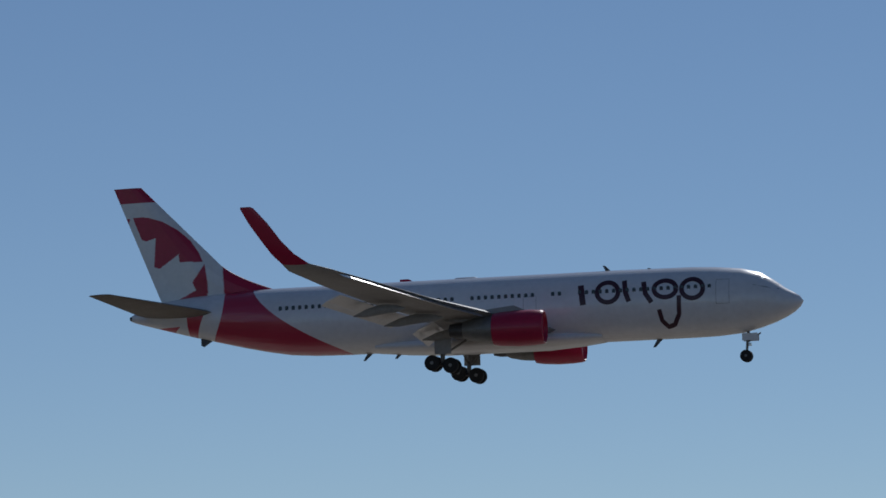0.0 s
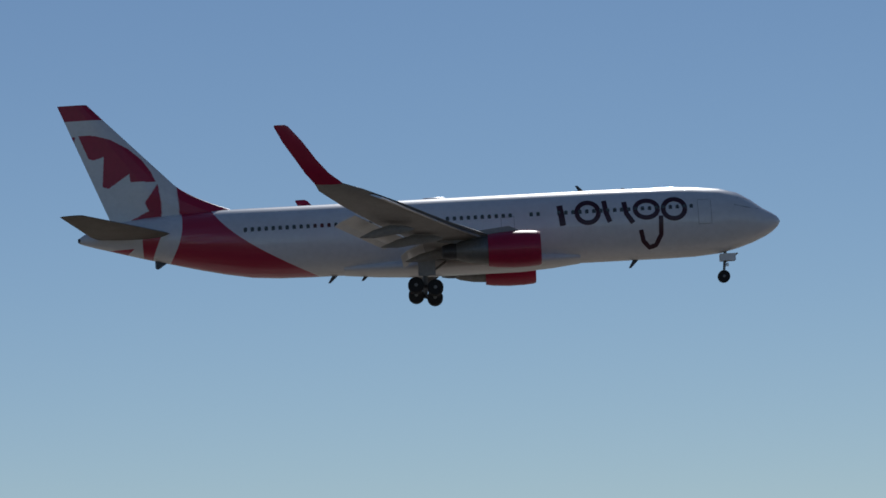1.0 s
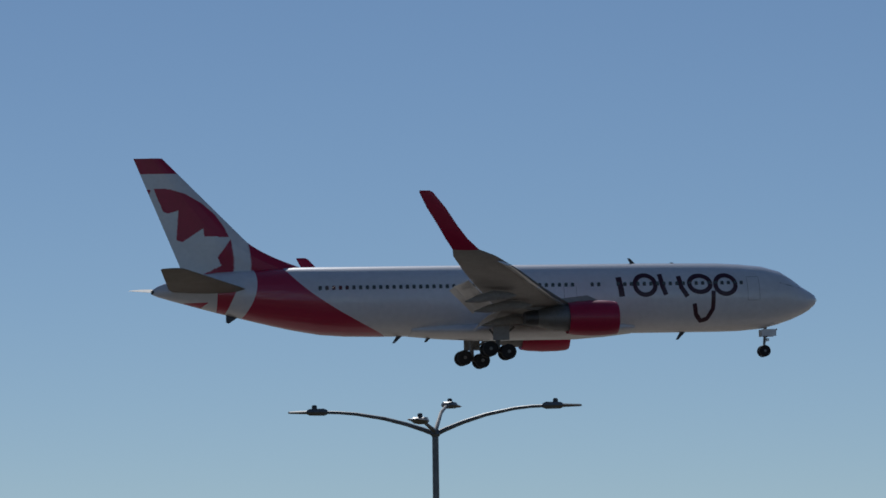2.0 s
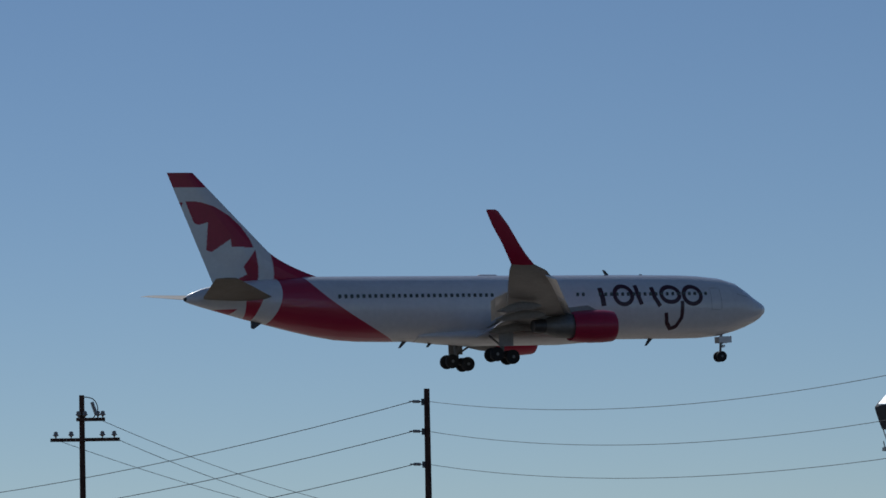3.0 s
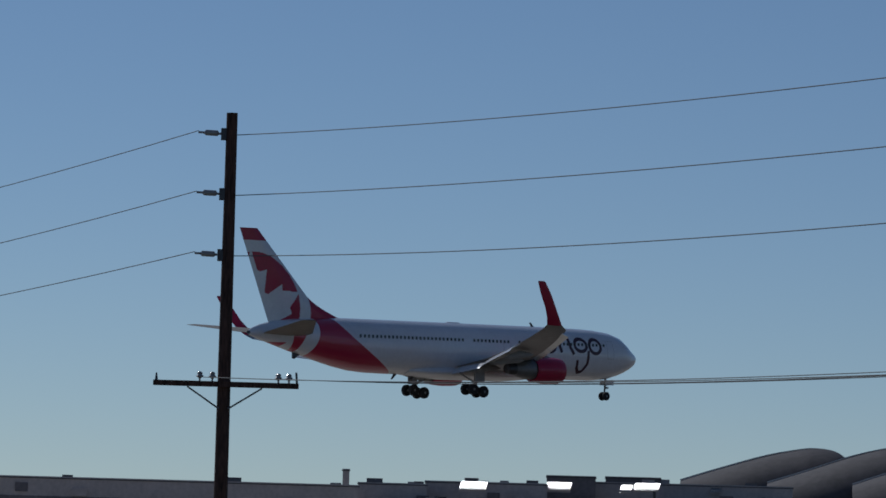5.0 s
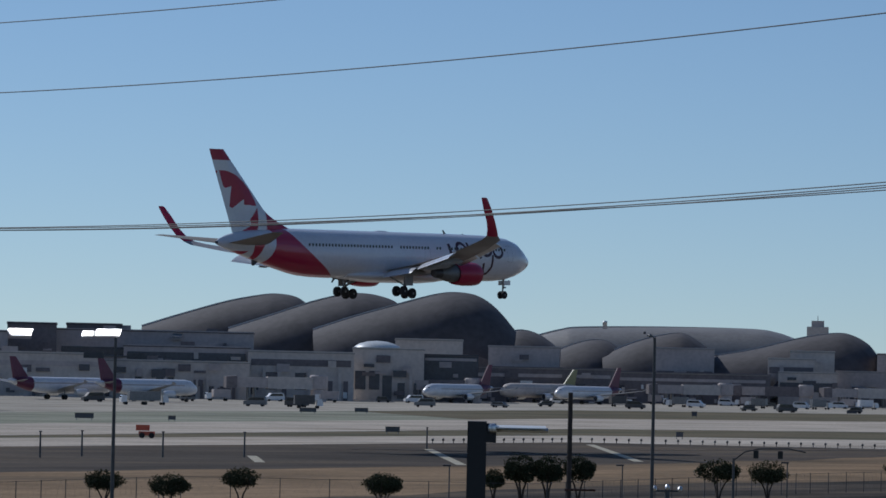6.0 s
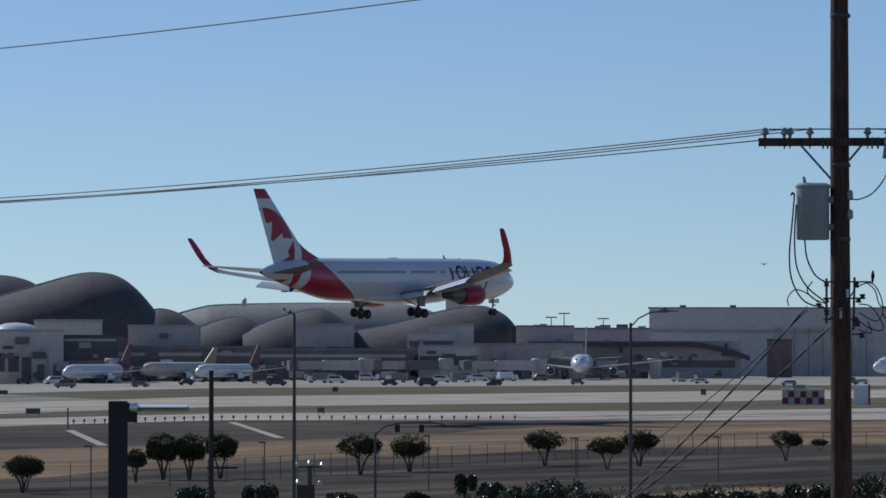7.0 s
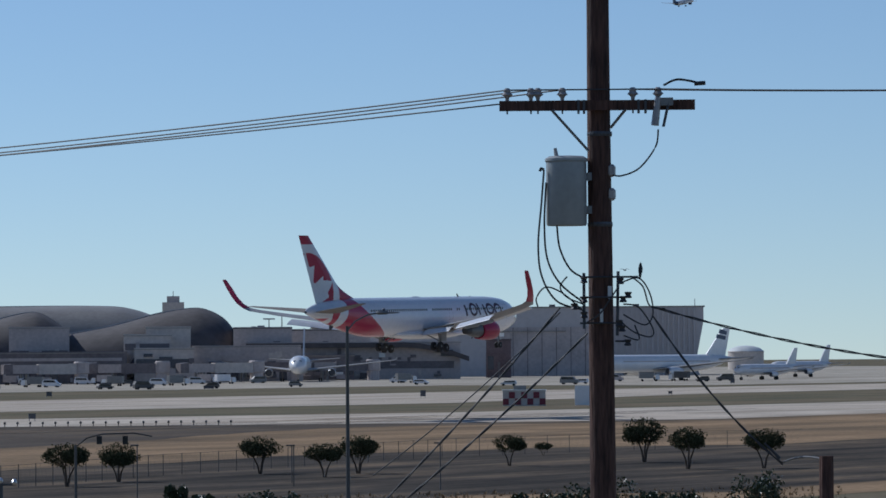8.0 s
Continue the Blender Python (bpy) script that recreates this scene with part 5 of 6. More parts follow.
GLOSSLEAF = mat("glossy_leaves", (0.06, 0.08, 0.035), 0.32, 0, 0.5, 2.5, 0.0, 0, 4)
for n, (az, d, w, h) in enumerate(((56.21, 229, 3.3, 2.25), (55.76, 233, 2.14, 1.68), (59.81, 238, 2.49, 1.8), (60.41, 238, 3.74, 2.55), (60.93, 234, 1.84, 1.99), (62.35, 235, 3.39, 2.9), (55.05, 265, 1.39, 1.56), (55.35, 255, 2.0, 1.27), (56.9, 236, 2.6, 1.3), (57.6, 240, 2.2, 1.1), (58.2, 238, 2.8, 1.5), (58.75, 243, 2.0, 1.2), (59.3, 240, 2.4, 1.6), (61.4, 240, 2.6, 1.7), (54.4, 250, 1.8, 0.9), (53.4, 247, 1.6, 0.9), (52.34, 244, 1.92, 1.43), (51.42, 251, 2.63, 1.21))):
    bush(az, d, w, h, 70 + n)

def weeds(name, label, near, far, count, tall, material, seed):
    """Tufts of dry stalks scattered between two edges of the field."""
    rng, g = random.Random(seed), Geo()
    for _ in range(count):
        az = rng.uniform(55.0, 63.5)
        lo, hi = near(az), far(az)
        c = polar(az + rng.gauss(0, 0.05), lo + (hi - lo) * rng.random() ** 1.2)
        k = rng.uniform(0.4, 1.0) ** 2 * tall
        for _ in range(7):
            a, lean = rng.uniform(0, 6.283), rng.uniform(0.1, 0.9) * k
            w = rng.uniform(0.03, 0.07) * (0.5 + k)
            i, sx, sy = len(g.v), math.cos(a), math.sin(a)
            g.v += [(c.x - sy * w, c.y + sx * w, -0.01), (c.x + sy * w, c.y - sx * w, -0.01), (c.x + sx * lean, c.y + sy * lean, k * rng.uniform(0.6, 1.1))]
            g.face([i, i + 1, i + 2])
    return tagged(part(name, g, material), label, "weeds", kind="stuff")


WEEDTAN = mat("dry_stalks", (0.3, 0.22, 0.13), 0.9, 0, 0.4, 0.5, gloss=0.1)
WEEDGREEN = mat("dull_green_weeds", (0.085, 0.083, 0.045), 0.9, 0, 0.5, 0.4, gloss=0.1)
weeds("scrub", "low dull green scrub along the perimeter road", lambda a: 222 + (a - 55) * 1.5, lambda a: 262 + (a - 55) * 2.0, 2600, 0.5, WEEDGREEN, 32)
weeds("dry_weeds", "low tan dry weeds among the scrub", lambda a: 222 + (a - 55) * 1.5, lambda a: 285 + (a - 55) * 2.0, 2600, 0.35, WEEDTAN, 31)

# perimeter fence: thin posts with rails and wire, in runs
FENCE = [polar(a, dd) for a, dd in ((41.02, 241.0), (46.54, 288.0), (51.14, 288.0), (54.88, 340.0), (58.63, 394.0), (61.46, 419.0), (63.09, 431.0))]
fence = thing("fence", pose(0, 0, 0), "thin chain-link perimeter fence on steel posts", "fence")
post_mesh = Geo().tube([(0, 0, -0.05), (0, 0, 1.65)], 0.03, 6).mesh("fence_post", POLEGREY)
for p, q in zip(FENCE, FENCE[1:]):
    L = (q - p).length
    n = max(1, int(L / 3.2))
    for i in range(n):
        part("fence_post", post_mesh, None, fence).location = p + (q - p) * (i / n)
    part("rail", Geo().tube([p + Vector((0, 0, 1.6)), q + Vector((0, 0, 1.6))], 0.014, 5), POLEGREY, fence)
    g = Geo()
    for i in range(int(L / 0.8)):
        a = p + (q - p) * (i * 0.8 / L)
        b = p + (q - p) * min(1, (i * 0.8 + 0.8) / L)
        g.tube([a, b + Vector((0, 0, 1.6))], 0.0022, 3)
        g.tube([a + Vector((0, 0, 1.6)), b], 0.0022, 3)
    part("mesh", g, POLEGREY, fence)
# taller marker posts nearer the runway
for n, (az, d) in enumerate(((41.72, 390.0), (42.53, 395.0), (43.58, 402.0), (44.67, 410.0), (45.22, 419.0), (46.29, 422.0), (47.37, 431.0), (49.79, 498.0))):
    m = thing("marker_post", facing(az, d), "thin dark post at the field's edge", "post", "marker posts")
    part("shaft", Geo().tube([(0, 0, -0.1), (0, 0, 2.5)], [0.1, 0.08], 8), DARKMETAL, m)
    part("cap", Geo().box((0, 0, 2.5), (0.3, 0.3, 0.1)), DARKMETAL, m)


def path_lamp(az, d, top):
    l = thing("path_lamp", facing(az, d), "slim dark lamp post with a small square head", "lamp post", "path lamps")
    part("shaft", Geo().tube([(0, 0, -0.05), (0, 0, top)], 0.04, 8), POLEGREY, l)
    part("head", Geo().box((-0.16, 0, top), (0.5, 0.25, 0.1)), POLEGREY, l)


for az, d, top in ((50.097, 262.0, 3.26), (52.393, 285.0, 3.03), (56.55, 310.0, 2.84), (56.525, 318.0, 2.67), (58.416, 300.0, 3.15), (54.574, 280.0, 3.55)):
    path_lamp(az, d, top)


# ---- street lamps and poles ----
def cobra_head(g_parent, at, way, size=0.7):
    """A flat roadway lamp head with a photocell, pointing along way (+1 or -1 in local x, or y)."""
    wx, wy = way
    a = math.degrees(math.atan2(wy, wx))
    h = part("lamp_head", Geo().loft([[(x, y * w, z * q) for y, z in ((-1, 0.0), (-0.7, 0.07), (0.7, 0.07), (1, 0.0), (0.6, -0.06), (-0.6, -0.06))]
                                      for x, w, q in ((-0.05, 0.06, 0.6), (0.02, 0.13, 1.0), (size * 0.42, 0.15, 0.9), (size * 0.5, 0.15, 0.45), (size * 0.95, 0.12, 0.3), (size, 0.06, 0.2))]), STEELGREY, g_parent, "", True)
    h.matrix_basis = pose(at[0], at[1], at[2], 0, 0, a)
    part("photocell", Geo().lathe([(0.05, 0.06), (0.05, 0.12), (0.03, 0.14)], 8, c=(0.2, 0, 0)), DARKMETAL, h)
    return h


def plaza_lamp():
    az, d, zc = (13.438, 82.0, 12.7)
    l = thing("street_lamp", facing(az, d), "tall steel street lamp with four curved arms", "street lamp")
    part("shaft", Geo().tube([(0, 0, 0), (0, 0, 4), (0, 0, zc + 0.1)], [0.11, 0.085, 0.06], 12), STEELGREY, l, "", True)
    part("collar", Geo().lathe([(0.07, zc - 0.05), (0.1, zc), (0.07, zc + 0.08)], 12), STEELGREY, l)
    part("base", Geo().lathe([(0.22, 0), (0.22, 0.25), (0.14, 0.35)], 12), CONCRETE, l)
    k = 82 / 7626.0
    for way, rise in ((-1, 27), (1, 34)):
        pts = [(0, 0, zc)]
        for u in (0.1, 0.25, 0.45, 0.7, 0.85, 1.0):
            pts.append((way * 200 * k * u, 0, zc + (rise * 1.0 + 14) * k * (1 - (1 - u) ** 2)))
        part("arm", Geo().tube(pts, [0.05, 0.045, 0.04, 0.036, 0.032, 0.03, 0.03], 8), STEELGREY, l, "", True)
        cobra_head(l, (way * 195 * k, 0, pts[-1][2]), (way, 0))
    for wx, x, up, wy in ((-0.28, -21, 15, -1), (0.28, 22, 60, 1)):
        part("arm", Geo().tube([(0, 0, zc + 0.05), (x * k * 0.5, wy * 0.7, zc + up * k * 0.7), (x * k, wy * 1.9, zc + up * k)], [0.045, 0.035, 0.03], 8), STEELGREY, l, "", True)
        cobra_head(l, (x * k, wy * 1.8, zc + up * k), (wx, wy))


plaza_lamp()


def slim_lamp(az, d, top, way, reach=1.0, two=False):
    l = thing("street_lamp", facing(az, d), "slim grey street lamp on a tall pole", "street lamp", "slim street lamps")
    part("shaft", Geo().tube([(0, 0, -0.05), (0, 0, top)], [0.09, 0.05], 10), POLEGREY, l, "", True)
    ways = (-1, 1) if two else (way,)
    for s in ways:
        if two:
            part("arm", Geo().tube([(0, 0, top - 0.65), (s * 0.7, 0, top - 0.65)], 0.04, 6), STEELGREY, l)
            part("lamp_head", Geo().box((s * 0.75, -0.1, top - 0.62), (0.7, 0.35, 0.22)), DARKMETAL, l)
        else:
            part("arm", Geo().tube([(0, 0, top - 0.15), (s * 0.35 * reach, 0, top + 0.2 * reach), (s * 0.9 * reach, 0, top + 0.48 * reach), (s * 1.4 * reach, 0, top + 0.55 * reach)], 0.03, 6), STEELGREY, l, "", True)
            cobra_head(l, (s * 1.3 * reach, 0, top + 0.55 * reach), (s, 0), min(0.7, reach))


slim_lamp(*(45.632, 150.0, 9.86), -1, 1.0, True)
slim_lamp(*(52.786, 150.0, 10.27), -1, 0.12)
slim_lamp(*(57.254, 150.0, 9.98), 1, 0.75)

# the black square post with its sideways lamp
az, d, top = (50.453, 45.0, 8.4)
bp = thing("lamp_post", facing(az, d), "thick black square post with a flat sideways lamp", "lamp post")
part("post", Geo().box((0, 0, top / 2), (0.2, 0.2, top)), BLACKPOST, bp)
part("bracket", Geo().box((0.14, -0.02, top - 0.12), (0.12, 0.12, 0.2)), BLACKPOST, bp)
part("knuckle", Geo().lathe([(0.02, -0.05), (0.05, -0.03), (0.055, 0.0), (0.05, 0.03), (0.02, 0.05)], 12, c=(0.16, -0.1, top - 0.07)), BARE, bp, "", True)
part("lamp_head", Geo().loft([[(x, y, top - 0.085 + z) for y, z in ((-0.14 * w, 0), (-0.1 * w, 0.028), (0.1 * w, 0.028), (0.14 * w, 0), (0.1 * w, -0.022), (-0.1 * w, -0.022))] for x, w in ((0.18, 0.4), (0.3, 1), (0.62, 1), (0.74, 0.3))]), BARE, bp, "flat lamp head", True)
# the head's sunlit top, painted as an added white strip tilted towards the viewer
part("sunlit_top", Geo().loft([[(x, -0.15, top - 0.058), (x, 0.13, top - 0.036), (x, 0.13, top - 0.046), (x, -0.15, top - 0.068)] for x in (0.2, 0.46, 0.72)]), BEACON, bp, "pale added strip for the lamp's sunlit top")

az, d, top = (51.686, 100.0, 8.5)
wp = thing("utility_post", facing(az, d), "thin weathered wooden post with a short arm", "post")
part("post", Geo().tube([(0, 0, 0), (0, 0, top)], [0.08, 0.055], 10), OLDWOOD, wp)
part("arm", Geo().tube([(-0.1, -0.05, top - 2.25), (0.62, -0.05, top - 2.25)], 0.03, 6), WOOD, wp)
az, d, top = (62.349, 62.0, 7.87)
wp = thing("fence_post", facing(az, d), "short weathered wooden post", "post")
part("post", Geo().tube([(0, 0, 0), (0, 0, top)], [0.1, 0.085], 10), WOOD, wp)


def flood_cluster(az, d, top):
    f = thing("floodlight", facing(az, d), "cluster of small shiny floodlights on a short mast", "floodlight", "floodlight clusters")
    part("mast", Geo().tube([(0, 0, -0.05), (0, 0, top)], 0.1, 8), DARKMETAL, f)
    part("crossbar", Geo().box((0, 0, top - 0.1), (1.1, 0.08, 0.08)), DARKMETAL, f)
    part("cabinet", Geo().box((-0.15, 0, top - 1.4), (0.7, 0.5, 1.2)), mat("rusty_cabinet", (0.1, 0.06, 0.045), 0.8, 0, 0.4, 3), f)
    for x, z, r in ((-0.5, 0.0, 0), (0.0, 0.06, 10), (0.5, 0.0, -12), (-0.45, -0.7, 8), (0.4, -0.75, -8)):
        h = part("lamp", Geo().lathe([(0.03, -0.12), (0.07, -0.1), (0.1, 0.0), (0.07, 0.1), (0.03, 0.12)], 14, "y"), GLINTMETAL, f, "shiny round lamp", True)
        h.matrix_basis = pose(x, -0.15, top + z, 35, 0, r)


flood_cluster(*(52.993, 170.0, 4.53))
flood_cluster(*(41.937, 160.0, 4.76))

# traffic signal on a mast arm
az, d, top = (53.863, 205.0, 5.14)
ts = thing("traffic_signal", facing(az, d), "traffic signal with two heads on a curved mast arm", "traffic signal")
part("pole", Geo().tube([(0, 0, 0), (0, 0, top)], [0.08, 0.06], 10), POLEGREY, ts)
part("arm", Geo().tube([(0, 0, top - 0.1), (0.5, 0, top + 0.3), (1.2, 0, top + 0.47), (2.6, 0, top + 0.5), (3.4, 0, top + 0.35)], 0.035, 6), POLEGREY, ts, "", True)
for x in (1.05, 2.2):
    h = part("signal_head", Geo().box((x, -0.1, top + 0.2), (0.24, 0.2, 0.36)), BLACKPOST, ts)
    part("visor", Geo().box((x, -0.25, top + 0.32), (0.2, 0.12, 0.04)), BLACKPOST, h)


# ---- power poles ----
def insulator(parent, at, size=1.0, lean=None):
    s = size
    i = part("insulator", Geo().lathe([(0.02, -0.1 * s), (0.025, 0.0), (0.05 * s, 0.03 * s), (0.085 * s, 0.05 * s), (0.05 * s, 0.09 * s), (0.06 * s, 0.12 * s), (0.03 * s, 0.15 * s)], 12), PORCELAIN, parent, "", True)
    i.location = at
    return i


def wire(parent, a, b, sag, r=0.012, n=24, name="wire", paint=None):
    a, b = Vector(a), Vector(b)
    pts = []
    for k in range(n + 1):
        u = k / n
        p = a.lerp(b, u)
        p.z -= 4 * sag * u * (1 - u)
        pts.append(p)
    return part(name, Geo().tube(pts, r, 5), paint or WIRE, parent)


def curve(parent, pts, r=0.014, name="cable"):
    """A slack cable through points, rounded."""
    pts = [Vector(p) for p in pts]
    fine, n = [], len(pts)
    for i in range(n - 1):
        p0, p1, p2, p3 = pts[max(i - 1, 0)], pts[i], pts[i + 1], pts[min(i + 2, n - 1)]
        for k in range(6):
            t = k / 6
            fine.append(0.5 * (2 * p1 + (p2 - p0) * t + (2 * p0 - 5 * p1 + 4 * p2 - p3) * t * t + (3 * p1 - p0 - 3 * p2 + p3) * t ** 3))
    fine.append(pts[-1])
    return part(name, Geo().tube(fine, r, 6), WIRE, parent)


def tall_pole(az, d, ztop, arms, arm_z=None, scale=1.0):
    p = thing("power_pole", facing(az, d), "tall dark wooden power pole with side insulators", "power pole", "power poles")
    part("shaft", Geo().tube([(0, 0, 0), (0, 0, ztop * 0.6), (0, 0, ztop)], [0.21 * scale, 0.175 * scale, 0.145 * scale], 14), WOOD, p, "", True)
    for z in arms:
        part("clamp", Geo().box((-0.2, 0, z), (0.14, 0.2, 0.3)), DARKMETAL, p)
        part("strain_insulator", Geo().tube([(-0.25, 0, z + 0.01), (-0.32, 0, z + 0.01), (-0.36, 0, z + 0.02), (-0.66, 0, z + 0.03), (-0.7, 0, z + 0.03), (-0.85, 0, z + 0.035)], [0.03, 0.03, 0.075, 0.075, 0.03, 0.03], 10), PORCELAIN, p, "", True)
    if arm_z:
        part("crossarm", Geo().box((0.05, -0.22, arm_z), (3.7, 0.12, 0.14)), WOOD, p)
        for s in (-1, 1):
            part("brace", Geo().tube([(s * 0.95 + 0.02, -0.22, arm_z - 0.08), (s * 0.12, -0.2, arm_z - 0.62)], 0.025, 6), STEELGREY, p)
        for x in (-0.62, -0.3, 1.38, 1.65):
            insulator(p, (x, -0.22, arm_z + 0.13), 1.2)
        part("aerial_spike", Geo().tube([(1.86, -0.22, arm_z), (1.83, -0.22, arm_z + 0.35)], 0.03, 5), DARKMETAL, p)
        part("aerial_spike", Geo().tube([(-1.72, -0.22, arm_z), (-1.72, -0.22, arm_z + 0.25)], [0.05, 0.02], 5), DARKMETAL, p)
    return p


HP_AZ, HP_D = 39.88, 110.0
tall_pole(HP_AZ, HP_D, 18.98, (18.43, 16.89, 15.33), 12.03)
P3_AZ, P3_D = 24.745, 203.0
tall_pole(P3_AZ, P3_D, 18.22, (17.6, 16.2, 14.65), None, 0.95)
lines = thing("power_lines", pose(0, 0, 0), "long thin power lines strung between poles", "power line")
hp_l = facing(HP_AZ, HP_D)
W60 = facing(60.02, 67)
for z3, zh, zw, sag, sag2 in ((17.63, 18.5, 17.9, 2.3, 0.45), (16.22, 16.95, 16.6, 2.35, 0.4), (14.66, 15.4, 15.3, 2.1, 0.5)):
    wire(lines, polar(P3_AZ, P3_D, z3), hp_l @ Vector((-0.85, 0, zh)), sag, 0.0125, 40, paint=ALUWIRE)
    wire(lines, hp_l @ Vector((0.15, 0, zh - 0.08)), W60 @ Vector((0.0, -0.25, zw)), sag2, 0.012, 40, paint=ALUWIRE)
    wire(lines, polar(P3_AZ, P3_D, z3) + Vector((-0.6, 0.4, 0)), polar(12.0, 330, z3 - 1.2), 3.0, 0.02, 30, paint=ALUWIRE)

# small pole with a braced arm far along the road
az, d, top = (20.166, 150.0, 15.76)
sp = thing("power_pole", facing(az, d), "wooden power pole with stacked arms and fuses", "power pole", "power poles")
part("shaft", Geo().tube([(0, 0, 0), (0, 0, top)], [0.16, 0.09], 12), WOOD, sp, "", True)
for z, l, x in ((1.55, 2.4, 0.1), (0.85, 1.0, 0.3)):
    part("crossarm", Geo().box((x, -0.15, top - z), (l, 0.1, 0.12)), WOOD, sp)
    for k in (-0.42, -0.2, 0.25, 0.42):
        insulator(sp, (x + l * k, -0.15, top - z + 0.1), 1.3)
part("fuse", Geo().tube([(0.35, -0.2, top - 0.25), (0.5, -0.2, top - 0.7)], 0.06, 8), PORCELAIN, sp)
curve(sp, [(0.02, 0, top - 0.05), (0.4, -0.1, top - 0.15), (0.55, -0.1, top - 0.5), (0.35, -0.1, top - 0.85)], 0.02)
sp_l = facing(az, d)
for z, x in ((0.9, 0.7), (1.5, 1.1), (1.5, -1.0)):
    wire(lines, sp_l @ Vector((x, -0.15, top - z)), polar(P3_AZ, P3_D, 12.9 - z), 0.5, 0.011, 30, paint=ALUWIRE)


def transformer_pole():
    d = 67.0
    k = d / 7626.0
    m = facing(60.02, d)

    def L(px, py, y=-0.2):
        """Local place of a point on the pole's drawing."""
        return Vector(((px - 1207) * k, y, ARM + (260 - py) * k))
    ARM = 12.18
    p = thing("transformer_pole", m, "stout dark wooden power pole with crossarm and transformer", "power pole")
    part("shaft", Geo().tube([(0.05, 0, 0), (0.03, 0, 6.0), (0, 0, ARM), (-0.01, 0, ARM + 7.0)], [0.2, 0.172, 0.148, 0.12], 18), WOOD, p, "dark creosoted pole with drips", True)
    part("crossarm", Geo().box((-0.02, -0.2, ARM), (2.46, 0.1, 0.125)), WOOD, p)
    for a, b in (((1140, 267), (1192, 325)), ((1245, 267), (1224, 292))):
        part("brace", Geo().tube([L(*a, -0.27), L(*b, -0.17)], 0.018, 6), STEELGREY, p)
    for x in (1076, 1110, 1120, 1155, 1256, 1292):
        i = insulator(p, L(x, 249, -0.2), 0.85)
        part("pin", Geo().tube([(0, 0, -0.2), (0, 0, 0.0)], 0.012, 6), DARKMETAL, i)
    for x in (1178, 1186, 1264, 1274):
        part("bolt", Geo().box(L(x, 262, -0.2), (0.03, 0.14, 0.17)), DARKMETAL, p)
    tr = part("transformer", Geo().lathe([(0.24, 0.0), (0.255, 0.02), (0.255, 0.8), (0.27, 0.815), (0.27, 0.845), (0.22, 0.875), (0.05, 0.885)], 28), TANKGREY, p, "grey cylindrical transformer can", True)
    tr.location = L(1160, 432, -0.12)
    for z in (0.62, 0.2):
        part("hanger", Geo().box((0.26, 0.05, z), (0.12, 0.12, 0.1)), STEELGREY, tr)
    part("bushing", Geo().tube([(-0.12, 0, 0.86), (-0.14, 0, 0.98)], [0.03, 0.02], 8), PORCELAIN, tr)
    part("cutout", Geo().tube([L(1292, 250, -0.3), L(1287, 290, -0.32)], [0.04, 0.05], 8), PORCELAIN, p, "fuse cutout on the crossarm")
    part("cutout", Geo().tube([L(1308, 252, -0.3), L(1299, 292, -0.32)], [0.018, 0.018], 8), DARKMETAL, p)
    part("cutout", Geo().box(L(1302, 256, -0.28), (0.2, 0.08, 0.1)), STEELGREY, p)
    for x, y, w, h in ((1221, 528, 0.05, 0.16), (1209, 562, 0.04, 0.18), (1206, 261, 0.07, 0.1)):
        part("tag", Geo().box(L(x, y, -0.19), (w, 0.02, h)), BEACON, p, "small pale metal tag")
    for y in (353, 387):
        part("knob", Geo().lathe([(0.03, -0.08), (0.06, -0.05), (0.06, 0.05), (0.03, 0.08)], 10, c=L(1224, y, -0.05)), PORCELAIN, p, "pale porcelain knob")
    for y in (300, 430, 36):
        part("band", Geo().lathe([(0.155, -0.03), (0.16, 0.0), (0.155, 0.03)], 18, c=(0.01, 0, ARM + (260 - y) * k)), DARKMETAL, p)
    # droppers and jumpers
    curve(p, [L(1292, 295), L(1288, 320), L(1265, 350), L(1240, 361), L(1226, 360)], 0.012)
    curve(p, [L(1300, 232), L(1318, 224), L(1338, 226), L(1352, 230)], 0.016)
    part("connector", Geo().tube([L(1344, 230), L(1360, 229)], 0.03, 6), DARKMETAL, p)
    curve(p, [L(1128, 352), L(1124, 400), L(1119, 460), L(1124, 505), L(1145, 540), L(1180, 552)], 0.014)
    curve(p, [L(1131, 370), L(1128, 430), L(1132, 480), L(1150, 515), L(1180, 540)], 0.014)
    curve(p, [L(1146, 432), L(1150, 465), L(1165, 495), L(1186, 508)], 0.014)
    curve(p, [L(1128, 352), L(1124, 350), L(1122, 354)], 0.02)
    # secondary rack with its tangle
    for y, x0, x1 in ((506, 1182, 1262), (535, 1178, 1248), (572, 1178, 1240), (598, 1228, 1250)):
        part("rack_arm", Geo().tube([L(x0, y, -0.2), L(x1, y, -0.2)], 0.014, 6), DARKMETAL, p)
    part("rack", Geo().tube([L(1184, 500, -0.2), L(1184, 580, -0.2)], 0.022, 6), DARKMETAL, p)
    part("rack", Geo().tube([L(1233, 498, -0.22), L(1231, 590, -0.22)], 0.022, 6), DARKMETAL, p)
    for x, y in ((1184, 510), (1184, 538), (1184, 560), (1236, 512), (1240, 538), (1247, 532), (1234, 572), (1238, 580), (1170, 548), (1246, 600)):
        part("spool", Geo().lathe([(0.035, -0.04), (0.05, -0.03), (0.03, 0.0), (0.05, 0.03), (0.035, 0.04)], 10, c=L(x, y, -0.24)), DARKMETAL, p)
